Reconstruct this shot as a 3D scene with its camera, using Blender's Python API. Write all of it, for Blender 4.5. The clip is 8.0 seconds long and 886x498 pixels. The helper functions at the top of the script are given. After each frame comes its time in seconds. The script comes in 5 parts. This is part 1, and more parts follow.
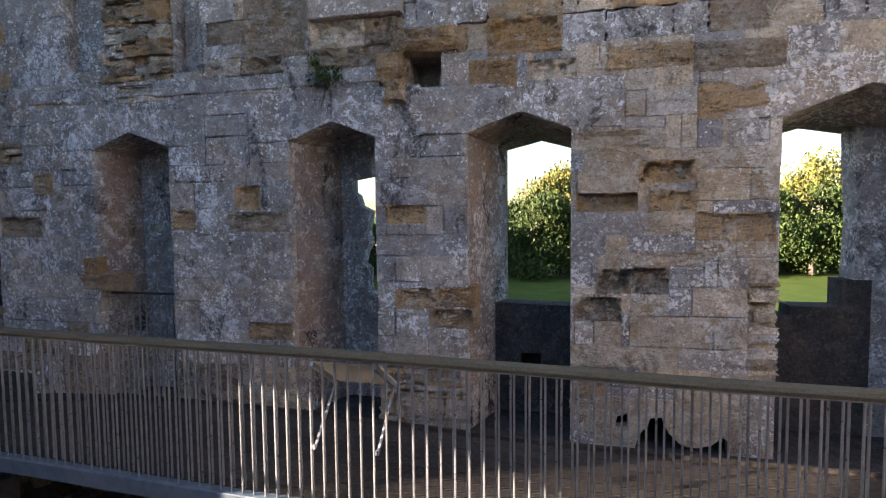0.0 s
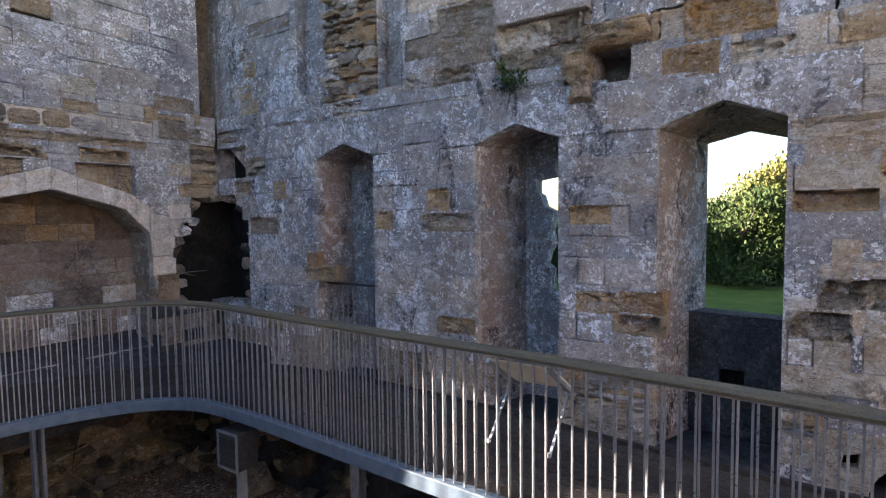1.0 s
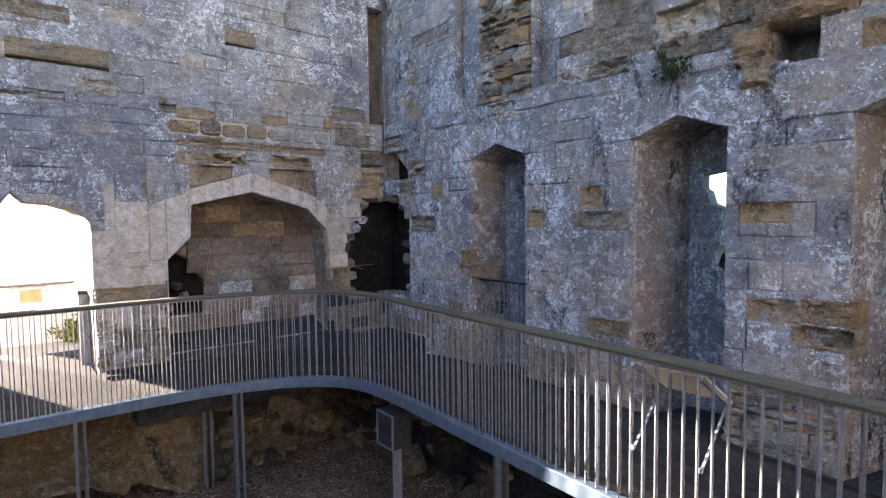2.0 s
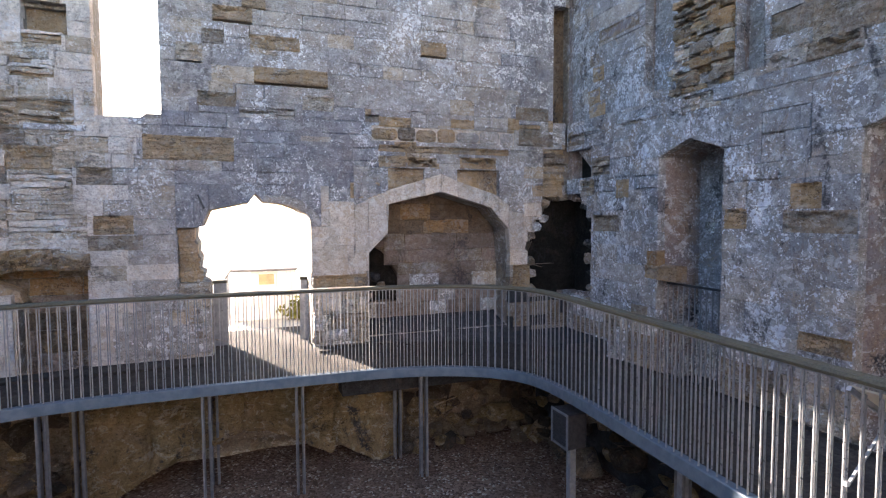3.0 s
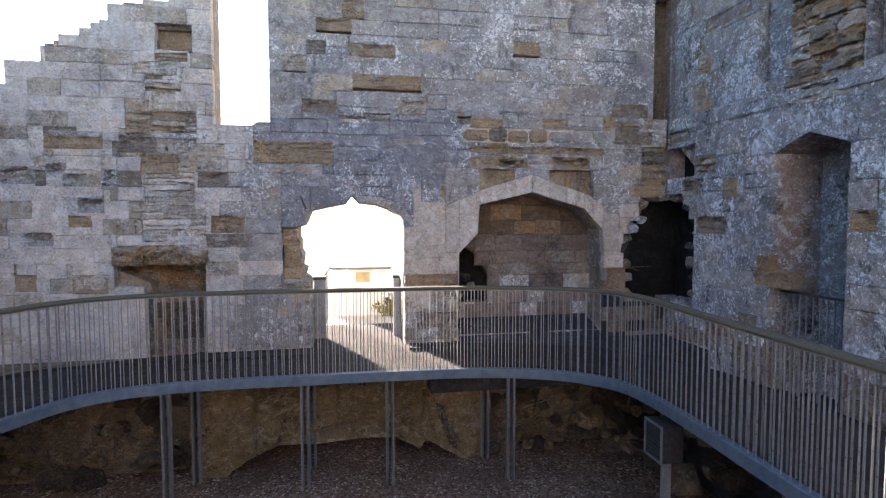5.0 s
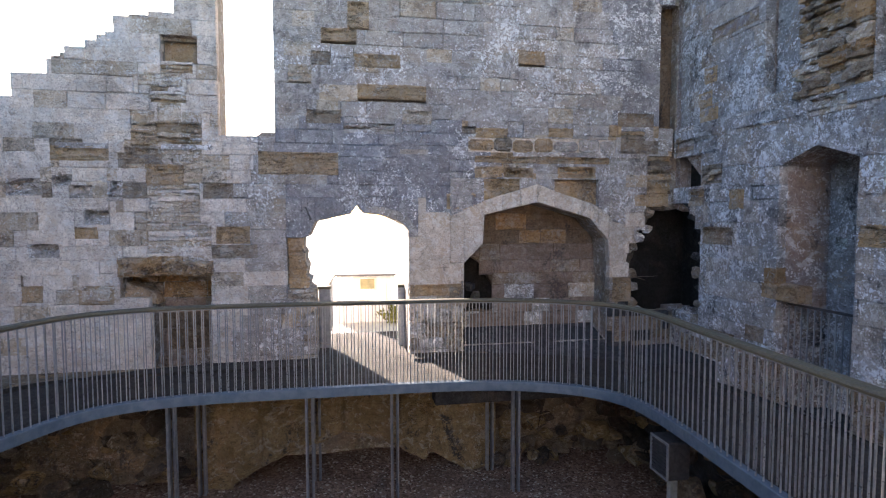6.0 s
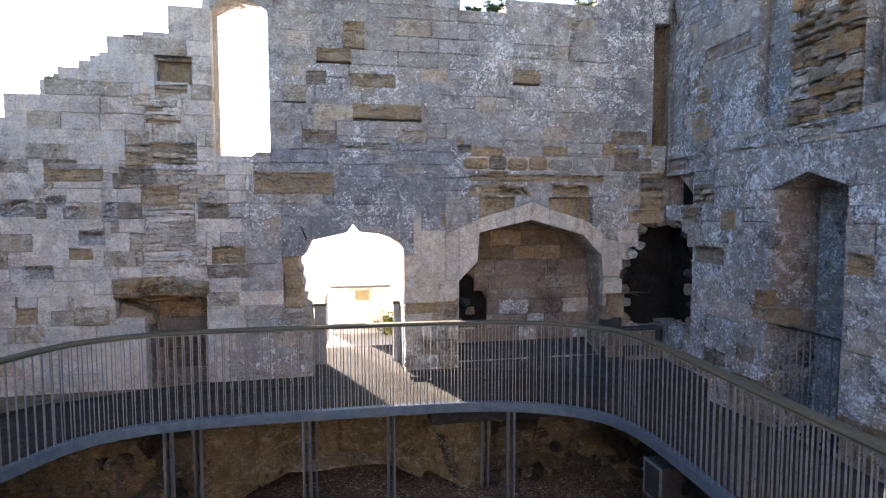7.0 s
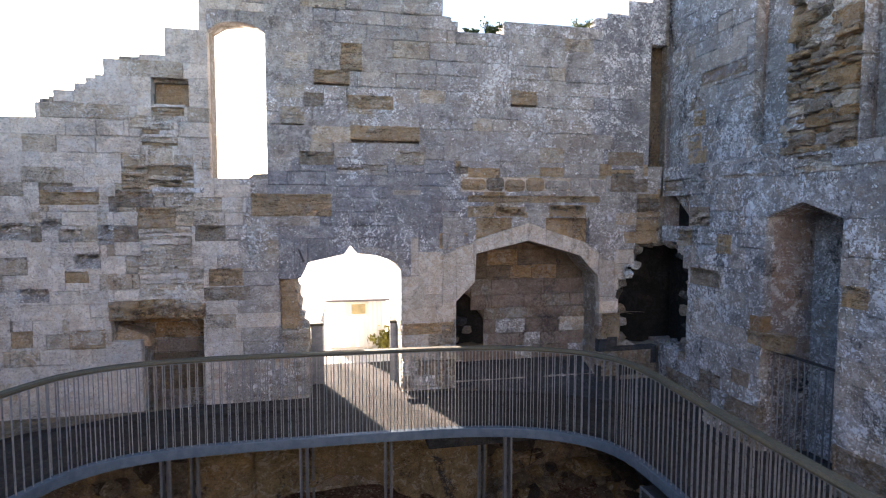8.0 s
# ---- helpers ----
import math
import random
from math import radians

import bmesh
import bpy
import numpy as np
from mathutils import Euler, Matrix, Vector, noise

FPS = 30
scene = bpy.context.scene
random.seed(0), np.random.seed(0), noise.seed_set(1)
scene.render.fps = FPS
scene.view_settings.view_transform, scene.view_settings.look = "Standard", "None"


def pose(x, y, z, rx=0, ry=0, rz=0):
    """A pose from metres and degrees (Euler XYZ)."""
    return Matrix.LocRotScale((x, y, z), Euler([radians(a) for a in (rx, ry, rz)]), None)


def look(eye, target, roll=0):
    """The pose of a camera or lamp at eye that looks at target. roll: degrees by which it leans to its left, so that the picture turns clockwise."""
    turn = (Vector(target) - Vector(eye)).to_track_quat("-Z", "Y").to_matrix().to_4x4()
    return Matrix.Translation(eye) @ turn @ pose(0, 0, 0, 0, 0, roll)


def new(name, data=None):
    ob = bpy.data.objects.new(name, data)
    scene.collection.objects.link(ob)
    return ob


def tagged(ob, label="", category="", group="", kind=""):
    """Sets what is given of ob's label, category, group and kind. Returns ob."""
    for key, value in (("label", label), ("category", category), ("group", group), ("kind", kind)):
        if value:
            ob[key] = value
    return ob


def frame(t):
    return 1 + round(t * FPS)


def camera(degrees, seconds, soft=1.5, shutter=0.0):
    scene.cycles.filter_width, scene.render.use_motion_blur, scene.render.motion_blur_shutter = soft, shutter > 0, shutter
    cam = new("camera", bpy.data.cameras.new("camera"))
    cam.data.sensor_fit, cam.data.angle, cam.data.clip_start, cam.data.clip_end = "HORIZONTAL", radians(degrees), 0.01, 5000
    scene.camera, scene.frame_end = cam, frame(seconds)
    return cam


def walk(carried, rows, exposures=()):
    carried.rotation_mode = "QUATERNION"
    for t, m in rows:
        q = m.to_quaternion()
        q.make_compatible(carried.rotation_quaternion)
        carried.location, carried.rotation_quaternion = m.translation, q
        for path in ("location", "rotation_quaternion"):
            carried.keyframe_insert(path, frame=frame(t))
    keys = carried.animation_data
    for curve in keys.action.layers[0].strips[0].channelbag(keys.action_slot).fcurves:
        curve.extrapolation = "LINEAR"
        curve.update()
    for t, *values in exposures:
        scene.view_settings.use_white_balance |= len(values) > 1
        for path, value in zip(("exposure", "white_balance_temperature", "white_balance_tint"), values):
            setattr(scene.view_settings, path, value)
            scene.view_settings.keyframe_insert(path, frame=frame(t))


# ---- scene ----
cam = camera(79.1, 8.0, 1.15)
PATH = [
    (0, (-3.179, -0.53, 1.978), (-1.236, -0.073, 1.854), -0.6),
    (0.5, (-3.166, -0.593, 1.967), (-1.332, 0.197, 1.852), -0.6),
    (1, (-3.177, -0.628, 2.003), (-1.509, 0.469, 1.881), -0.7),
    (2.5, (-3.157, -0.841, 1.977), (-2.139, 0.878, 1.864), -0.5),
    (3, (-3.211, -0.893, 1.997), (-2.51, 0.977, 1.879), -0.3),
    (3.5, (-3.239, -0.908, 1.983), (-2.757, 1.029, 1.866), -0.3),
    (4, (-3.177, -0.937, 1.946), (-2.793, 1.023, 1.838), -0.2),
    (4.5, (-3.148, -0.943, 1.96), (-2.777, 1.019, 1.849), -0.1),
    (6, (-3.152, -0.906, 2.17), (-2.804, 1.06, 2.054), -0.1),
    (6.5, (-3.174, -0.923, 2.348), (-2.816, 1.041, 2.223), -0.1),
    (7, (-3.196, -0.929, 2.536), (-2.822, 1.031, 2.405), -0.1),
    (7.5, (-3.211, -0.926, 2.73), (-2.825, 1.031, 2.593), -0.0),
    (8, (-3.237, -0.908, 2.92), (-2.843, 1.048, 2.781), 0.1),
]
EXPOSE = [(0, 3.3, 6900, 21), (0.5, 3.48, 6750, 21), (1, 3.66, 6550, 21), (2.5, 3.97, 6420, 20), (4.5, 3.65, 6380, 20), (6, 3.72, 6400, 20), (8, 3.6, 6530, 20)]
walk(cam, [(t, look(eye, target, roll)) for t, eye, target, roll in PATH], EXPOSE)

# ---- light ----
SUN = Vector((-0.354, 0.917, 0.183)).normalized()
ELEV, AZIM = math.asin(SUN.z), math.atan2(SUN.x, SUN.y)
world = bpy.data.worlds.new("sky")
scene.world = world
world.use_nodes = True
wn = world.node_tree
sky = wn.nodes.new("ShaderNodeTexSky")
sky.sky_type, sky.sun_disc, sky.sun_elevation, sky.sun_rotation = "NISHITA", False, ELEV, AZIM % (2 * math.pi)
sky.air_density, sky.dust_density, sky.ozone_density = 1.0, 0.8, 1.8
wn.links.new(sky.outputs[0], wn.nodes["Background"].inputs[0])
wn.nodes["Background"].inputs[1].default_value = 0.055
sun = new("sun", bpy.data.lights.new("sun", "SUN"))
sun.data.energy, sun.data.angle, sun.data.color = 5.0, radians(0.6), (1.0, 0.86, 0.68)
sun.matrix_world = look(SUN * 50, (0, 0, 0))

# ---- materials ----


def mat(name, rough=0.8, metal=0.0, spec=0.3):
    m = bpy.data.materials.new(name)
    m.use_nodes = True
    b = m.node_tree.nodes["Principled BSDF"]
    b.inputs["Roughness"].default_value, b.inputs["Metallic"].default_value = rough, metal
    b.inputs["Specular IOR Level"].default_value = spec
    return m, m.node_tree, b


class Net:
    """Short hand for node trees."""

    def __init__(self, tree):
        self.t = tree
        self.pos = tree.nodes.new("ShaderNodeNewGeometry").outputs["Position"]

    def put(self, sock, v):
        if hasattr(v, "is_linked"):
            self.t.links.new(v, sock)
        else:
            sock.default_value = v

    def stretch(self, sx, sy, sz):
        n = self.t.nodes.new("ShaderNodeMapping")
        self.t.links.new(self.pos, n.inputs[0])
        n.inputs["Scale"].default_value = (sx, sy, sz)
        return n.outputs[0]

    def noise(self, scale, detail=4, rough=0.6, vec=None, distort=0.0):
        n = self.t.nodes.new("ShaderNodeTexNoise")
        self.t.links.new(vec or self.pos, n.inputs["Vector"])
        n.inputs["Scale"].default_value, n.inputs["Detail"].default_value = scale, detail
        n.inputs["Roughness"].default_value, n.inputs["Distortion"].default_value = rough, distort
        return n.outputs["Fac"]

    def cells(self, scale, vec=None, out="Distance", feature="F1"):
        n = self.t.nodes.new("ShaderNodeTexVoronoi")
        n.feature = feature
        self.t.links.new(vec or self.pos, n.inputs["Vector"])
        n.inputs["Scale"].default_value = scale
        return n.outputs[out]

    def ramp(self, v, a, b, lo=0.0, hi=1.0):
        n = self.t.nodes.new("ShaderNodeMapRange")
        n.interpolation_type = "SMOOTHSTEP"
        self.put(n.inputs[0], v)
        n.inputs[1].default_value, n.inputs[2].default_value = a, b
        n.inputs[3].default_value, n.inputs[4].default_value = lo, hi
        return n.outputs[0]

    def math(self, op, a, b=0.0):
        n = self.t.nodes.new("ShaderNodeMath")
        n.operation = op
        self.put(n.inputs[0], a)
        self.put(n.inputs[1], b)
        return n.outputs[0]

    def mix(self, f, a, b, blend="MIX"):
        n = self.t.nodes.new("ShaderNodeMix")
        n.data_type, n.blend_type = "RGBA", blend
        self.put(n.inputs[0], f)
        for s, v in ((n.inputs[6], a), (n.inputs[7], b)):
            self.put(s, v if hasattr(v, "is_linked") else (*v, 1))
        return n.outputs[2]

    def rand(self):
        o = self.t.nodes.new("ShaderNodeObjectInfo").outputs["Random"]
        i = self.t.nodes.new("ShaderNodeNewGeometry").outputs["Random Per Island"]
        return self.math("FRACT", self.math("ADD", o, i))

    def bump(self, b, h, strength=0.5, dist=0.02):
        n = self.t.nodes.new("ShaderNodeBump")
        n.inputs["Strength"].default_value, n.inputs["Distance"].default_value = strength, dist
        self.put(n.inputs["Height"], h)
        self.t.links.new(n.outputs[0], b.inputs["Normal"])


def stone(name, a, b, c, lichen=0.5, pale=(0.78, 0.78, 0.78), dark=0.5, bump=0.8, tone=0.1, warm=0.5, cover=0.0, bed=0.4, skin=0.0, patch=1.0):
    """Old limestone: two ground tones, a per-stone third, colonies of pale lichen, dark algae, rust and pits. skin: how much of it a grey crust hides."""
    m, t, p = mat(name, 0.92, 0.0, 0.15)
    n = Net(t)
    r = n.rand()
    base = n.mix(n.ramp(n.noise(0.9, 7, 0.72, None, 0.6), 0.36, 0.62), a, b)
    base = n.mix(n.ramp(r, 0.6, 1.0, 0.0, 0.5), base, c)
    tan = n.mix(n.ramp(n.noise(2.3, 3), 0.4, 0.6), (0.41, 0.27, 0.14), (0.36, 0.28, 0.215))
    base = n.mix(n.math("MULTIPLY", n.ramp(n.noise(1.3, 8, 0.74, None, 1.2), 0.51, 0.6), warm), base, tan)
    if skin:
        hide = n.math("MULTIPLY", n.ramp(n.noise(3.4, 7, 0.74, None, 0.7), 0.5, 0.56), skin)
        base = n.mix(hide, base, n.mix(n.ramp(n.noise(6, 5, 0.7), 0.4, 0.6), (0.33, 0.335, 0.36), (0.47, 0.455, 0.44)))
    # mottling and fine grain of the bare stone
    base = n.mix(n.ramp(n.noise(7, 8, 0.78, None, 0.5), 0.4, 0.62, 0.5, 0.0), base, (a[0] * 0.5, a[1] * 0.48, a[2] * 0.47))
    base = n.mix(n.ramp(n.noise(40, 5, 0.8), 0.36, 0.5, 0.7, 0.0), base, (a[0] * 0.3, a[1] * 0.28, a[2] * 0.28))
    base = n.mix(n.ramp(n.noise(4.6, 8, 0.76, None, 0.8), 0.535, 0.575, 0.0, 0.55 * patch), base, (a[0] * 0.66, a[1] * 0.57, a[2] * 0.46))
    base = n.mix(n.ramp(n.noise(5.3, 9, 0.78, n.stretch(1, 1, 1.3), 0.5), 0.54, 0.575, 0.0, 0.6 * patch), base, (pale[0] * 0.74, pale[1] * 0.74, pale[2] * 0.75))
    # colonies of crust: wide zones, smaller groups, then hard-edged rosettes and flecks that merge where they are dense
    zone = n.ramp(n.noise(0.55, 4, 0.65, None, 1.2), 0.42 - cover, 0.66 - cover)
    group = n.ramp(n.noise(2.8, 6, 0.75, None, 0.9), 0.38, 0.62)
    dense = n.math("MULTIPLY", zone, n.math("ADD", 0.3, n.math("MULTIPLY", group, 0.7)))
    near = n.math("MULTIPLY", dense, 0.15)
    spots = n.ramp(n.math("ADD", n.noise(12, 6, 0.66, None, 0.4), near), 0.675, 0.689)
    mid = n.ramp(n.math("ADD", n.noise(23, 4, 0.6, None, 0.3), near), 0.672, 0.69)
    fine = n.ramp(n.math("ADD", n.noise(44, 3, 0.6), near), 0.69, 0.715)
    crust = n.math("MAXIMUM", n.math("MULTIPLY", spots, 0.9), n.math("MAXIMUM", mid, n.math("MULTIPLY", fine, 0.9)))
    for size, reach in ((9, 0.30), (19, 0.36)):
        sep = t.nodes.new("ShaderNodeSeparateColor")
        warp = t.nodes.new("ShaderNodeVectorMath")
        warp.operation = "MULTIPLY_ADD"
        tex = t.nodes.new("ShaderNodeTexNoise")
        tex.inputs["Scale"].default_value, tex.inputs["Detail"].default_value = size * 1.6, 3
        n.put(tex.inputs["Vector"], n.pos)
        n.put(warp.inputs[0], tex.outputs["Color"])
        warp.inputs[1].default_value = (0.9 / size,) * 3
        n.put(warp.inputs[2], n.pos)
        n.put(sep.inputs[0], n.cells(size, warp.outputs[0], "Color"))
        size_of = n.math("MULTIPLY", n.ramp(sep.outputs[0], 0.45, 1.0), n.math("ADD", 0.12, n.math("MULTIPLY", dense, reach)))
        ring = n.math("SUBTRACT", size_of, n.cells(size, warp.outputs[0]))
        crust = n.math("MAXIMUM", crust, n.ramp(ring, 0.0, 0.03))
    white = n.mix(n.ramp(n.noise(9, 4, 0.7), 0.35, 0.65), (pale[0] * 0.68, pale[1] * 0.7, pale[2] * 0.75), pale)
    base = n.mix(n.math("MULTIPLY", crust, lichen), base, white)
    wash = n.math("MULTIPLY", n.ramp(n.noise(2.2, 9, 0.8, None, 0.6), 0.5, 0.6, 0.0, 0.34 * lichen), zone)
    base = n.mix(wash, base, (pale[0] * 0.66, pale[1] * 0.68, pale[2] * 0.74))
    algae = n.math("MULTIPLY", n.ramp(n.noise(2.0, 8, 0.76, n.stretch(1, 1, 0.55), 0.9), 0.535, 0.62), n.ramp(n.noise(22, 6, 0.72), 0.42, 0.52))
    base = n.mix(n.math("MULTIPLY", algae, dark), base, (0.04, 0.041, 0.048))
    # open bedding planes and cracks, broken along their length; dirt and crevice shade painted dark
    flow = n.math("ADD", n.noise(2.2, 7, 0.72, n.stretch(1, 1, 9), 0.5), n.math("MULTIPLY", n.noise(9, 5, 0.7), 0.18))
    crack = n.math("MULTIPLY", n.ramp(n.math("ABSOLUTE", n.math("SUBTRACT", flow, 0.585)), 0.002, 0.013, 1.0, 0.0), n.ramp(n.noise(1.6, 4, 0.7), 0.47, 0.58))
    worn = n.math("MULTIPLY", n.ramp(flow, 0.48, 0.56, 1.0, 0.0), n.ramp(n.noise(2.8, 5, 0.7), 0.5, 0.6))
    # low beds and cracks get their shade in colour, beyond what the bump gives
    base = n.mix(n.math("MULTIPLY", worn, bed * 0.6), base, (a[0] * 0.42, a[1] * 0.38, a[2] * 0.34))
    base = n.mix(n.math("MULTIPLY", crack, min(1.0, bed * 1.6)), base, (0.03, 0.027, 0.024))
    val = t.nodes.new("ShaderNodeHueSaturation")
    n.put(val.inputs["Value"], n.ramp(r, 0.0, 1.0, 1.0 - tone, 1.0 + tone))
    n.put(val.inputs["Color"], base)
    n.put(p.inputs["Base Color"], val.outputs[0])
    h = n.math("ADD", n.math("MULTIPLY", n.noise(5, 9, 0.74), 1.5), n.math("MULTIPLY", n.noise(34, 6, 0.78), 0.6))
    h = n.math("ADD", h, n.math("MULTIPLY", crust, 0.08))
    h = n.math("ADD", h, n.math("SUBTRACT", n.math("MULTIPLY", flow, 1.6 * bed), n.math("MULTIPLY", crack, 0.5 * bed)))
    pits = n.math("MULTIPLY", n.ramp(n.cells(15), 0.0, 0.28, -0.6, 0.0), n.ramp(n.noise(3, 4), 0.47, 0.62))
    n.bump(p, n.math("ADD", h, pits), bump, 0.06)
    return m


GREY = stone("grey_limestone", (0.43, 0.41, 0.41), (0.53, 0.495, 0.455), (0.45, 0.41, 0.35), 0.95, (0.9, 0.9, 0.9), dark=0.5, warm=0.35, cover=0.05, tone=0.08, patch=0.7)
# paler, less flecked stone; the sun's warm veiling glare is painted into it
PALE_GLARE = stone("pale_glare_limestone", (0.84, 0.77, 0.70), (0.77, 0.72, 0.68), (0.74, 0.65, 0.55), 0.6, (0.9, 0.9, 0.89), dark=0.35, warm=0.35, cover=-0.03, tone=0.08, patch=0.8)
FLECK = stone("flecked_limestone", (0.28, 0.285, 0.32), (0.38, 0.375, 0.39), (0.35, 0.34, 0.32), 0.95, (0.92, 0.92, 0.92), dark=0.4, warm=0.15, cover=0.07, bed=0.25, tone=0.08, patch=0.5)
BLUE = stone("lichen_limestone", (0.34, 0.36, 0.395), (0.45, 0.445, 0.45), (0.43, 0.37, 0.31), 1.0, (0.88, 0.92, 0.97), dark=0.8, warm=0.5, cover=0.07, tone=0.08, patch=0.95)
BUFF = stone("buff_limestone", (0.58, 0.505, 0.41), (0.63, 0.57, 0.49), (0.54, 0.42, 0.29), 0.8, (0.84, 0.83, 0.8), dark=0.5, warm=0.65, cover=0.0, bed=0.6, tone=0.12)
OCHRE = stone("ochre_sandstone", (0.60, 0.42, 0.235), (0.52, 0.41, 0.29), (0.47, 0.335, 0.20), 0.7, (0.7, 0.67, 0.6), 0.5, 1.0, warm=0.3, bed=0.6, skin=0.25, patch=0.5)
RUST = stone("rusty_sandstone", (0.50, 0.305, 0.13), (0.45, 0.32, 0.19), (0.40, 0.27, 0.15), 0.5, (0.62, 0.58, 0.52), 0.4, 1.0, bed=0.6, skin=0.3)
BROWN = stone("brown_stone", (0.36, 0.30, 0.23), (0.42, 0.36, 0.29), (0.29, 0.235, 0.18), 0.6, (0.62, 0.6, 0.57), 0.5, 1.0, bed=0.6, skin=0.4)
CREAM = stone("cream_limestone", (0.62, 0.55, 0.47), (0.56, 0.50, 0.445), (0.60, 0.53, 0.45), 0.5, (0.84, 0.82, 0.78), dark=0.45, bump=0.5, warm=0.15, bed=0.15)
JAMB = stone("plastered_jamb", (0.38, 0.30, 0.265), (0.24, 0.25, 0.285), (0.34, 0.29, 0.26), 0.8, dark=1.0, warm=0.45, cover=0.05, bed=0.15)
CORE = stone("lime_mortar", (0.34, 0.31, 0.27), (0.30, 0.28, 0.25), (0.32, 0.29, 0.24), 0.4)
# dark stone; on the bay parapets its darkness paints in the recess shade
DARK_STONE = stone("dark_stone", (0.058, 0.063, 0.072), (0.085, 0.089, 0.098), (0.06, 0.06, 0.062), 0.3, (0.25, 0.26, 0.27), 0.8, warm=0.1, patch=0.3)
ROCK = stone("damp_rock", (0.15, 0.115, 0.08), (0.095, 0.083, 0.067), (0.30, 0.245, 0.175), 0.5, (0.42, 0.40, 0.35), 0.7, 1.0, tone=0.4, bed=0.6, patch=0.3)
VAULTED = stone("vault_sandstone", (0.30, 0.225, 0.12), (0.36, 0.28, 0.155), (0.22, 0.175, 0.095), 0.45, (0.6, 0.56, 0.46), 0.9, 1.0, bed=0.8, cover=-0.08)
HEARTHS = stone("smoked_sandstone", (0.21, 0.15, 0.10), (0.25, 0.195, 0.145), (0.16, 0.115, 0.07), 0.1, (0.45, 0.42, 0.40), 0.9, 0.9, patch=0.3)
# near-black that stands in for the shade deep inside holes
HOLE_SHADE = stone("hole_shade_stone", (0.02, 0.019, 0.018), (0.03, 0.028, 0.026), (0.03, 0.028, 0.026), 0.02, warm=0.05, patch=0.0)


def simple(name, a, b, scale=8, rough=0.6, metal=0.0, bump=0.2, stretch=None, spec=0.4, tone=0.15):
    m, t, p = mat(name, rough, metal, spec)
    n = Net(t)
    v = n.stretch(*stretch) if stretch else None
    c = n.mix(n.ramp(n.noise(scale, 5, 0.65, v), 0.35, 0.65), a, b)
    hs = t.nodes.new("ShaderNodeHueSaturation")
    n.put(hs.inputs["Value"], n.ramp(n.rand(), 0.0, 1.0, 1 - tone, 1 + tone))
    n.put(hs.inputs["Color"], c)
    n.put(p.inputs["Base Color"], hs.outputs[0])
    n.put(p.inputs["Roughness"], n.ramp(n.noise(scale * 3, 3), 0.3, 0.7, max(0.05, rough - 0.1), min(1, rough + 0.1)))
    if bump:
        n.bump(p, n.noise(scale * 5, 4, 0.6, v), bump, 0.01)
    return m


STEEL = simple("galvanised_steel", (0.22, 0.235, 0.26), (0.31, 0.325, 0.35), 14, 0.42, 0.4, 0.05)
BARS = simple("bright_steel_bars", (0.27, 0.285, 0.305), (0.36, 0.37, 0.385), 14, 0.36, 0.6, 0)
POST = simple("dull_steel", (0.16, 0.175, 0.20), (0.22, 0.235, 0.26), 14, 0.5, 0.5, 0.05)
FASCIA = simple("painted_fascia", (0.06, 0.096, 0.135), (0.09, 0.126, 0.168), 9, 0.5, 0.1, 0.08)
RAIL = simple("weathered_oak_rail", (0.06, 0.054, 0.038), (0.10, 0.092, 0.062), 12, 0.65, 0, 0.3, (6, 6, 6))
BOARD = simple("weathered_decking", (0.034, 0.03, 0.028), (0.062, 0.054, 0.048), 5, 0.9, 0, 0.5, (5, 5, 5), 0.08)


def pebbles(name, a, b, c, scale):
    m, t, p = mat(name, 0.95, 0.0, 0.1)
    n = Net(t)
    cell = n.t.nodes.new("ShaderNodeSeparateColor")
    n.put(cell.inputs[0], n.cells(scale, None, "Color"))
    col = n.mix(n.ramp(cell.outputs[0], 0.1, 0.75), a, b)
    col = n.mix(n.ramp(cell.outputs[1], 0.88, 0.95), col, c)
    col = n.mix(n.ramp(n.noise(1.2, 4), 0.4, 0.65, 0.0, 0.5), col, a)
    n.put(p.inputs["Base Color"], col)
    n.bump(p, n.math("SUBTRACT", 1.0, n.cells(scale)), 1.0, 0.03)
    return m


GRAVEL = pebbles("pit_gravel", (0.10, 0.065, 0.048), (0.23, 0.16, 0.125), (0.42, 0.37, 0.32), 34)
# so pale that sunlit ground burns out to the white of glare
FORECOURT = pebbles("pale_gravel", (0.55, 0.52, 0.46), (0.66, 0.63, 0.57), (0.72, 0.70, 0.66), 30)
GRASS = simple("lawn", (0.055, 0.095, 0.018), (0.075, 0.12, 0.025), 1.5, 0.95, 0, 1.0, None, 0.1)
LEAF = simple("broad_leaves", (0.019, 0.042, 0.010), (0.038, 0.06, 0.014), 1.2, 0.7, 0, 0, None, 0.2, 0.4)
AUTUMN = simple("turning_leaves", (0.085, 0.10, 0.02), (0.12, 0.115, 0.03), 1.2, 0.7, 0, 0, None, 0.2, 0.3)
YELLOW = simple("yellow_green_leaves", (0.16, 0.17, 0.03), (0.22, 0.20, 0.05), 1.2, 0.7, 0, 0, None, 0.2, 0.3)
PINK = stone("heat_reddened_stone", (0.33, 0.26, 0.22), (0.285, 0.23, 0.195), (0.40, 0.33, 0.28), 0.25, (0.55, 0.5, 0.46), 0.6, 0.9, warm=0.3, patch=0.6)
BARK = simple("bark", (0.07, 0.055, 0.04), (0.11, 0.09, 0.07), 9, 0.95, 0, 1.0)
WHITE = simple("white_painted_boards", (0.82, 0.82, 0.81), (0.87, 0.87, 0.86), 3, 0.6, 0, 0.1)
LEAD = simple("roof_felt", (0.10, 0.10, 0.11), (0.15, 0.15, 0.16), 6, 0.8, 0, 0.3)
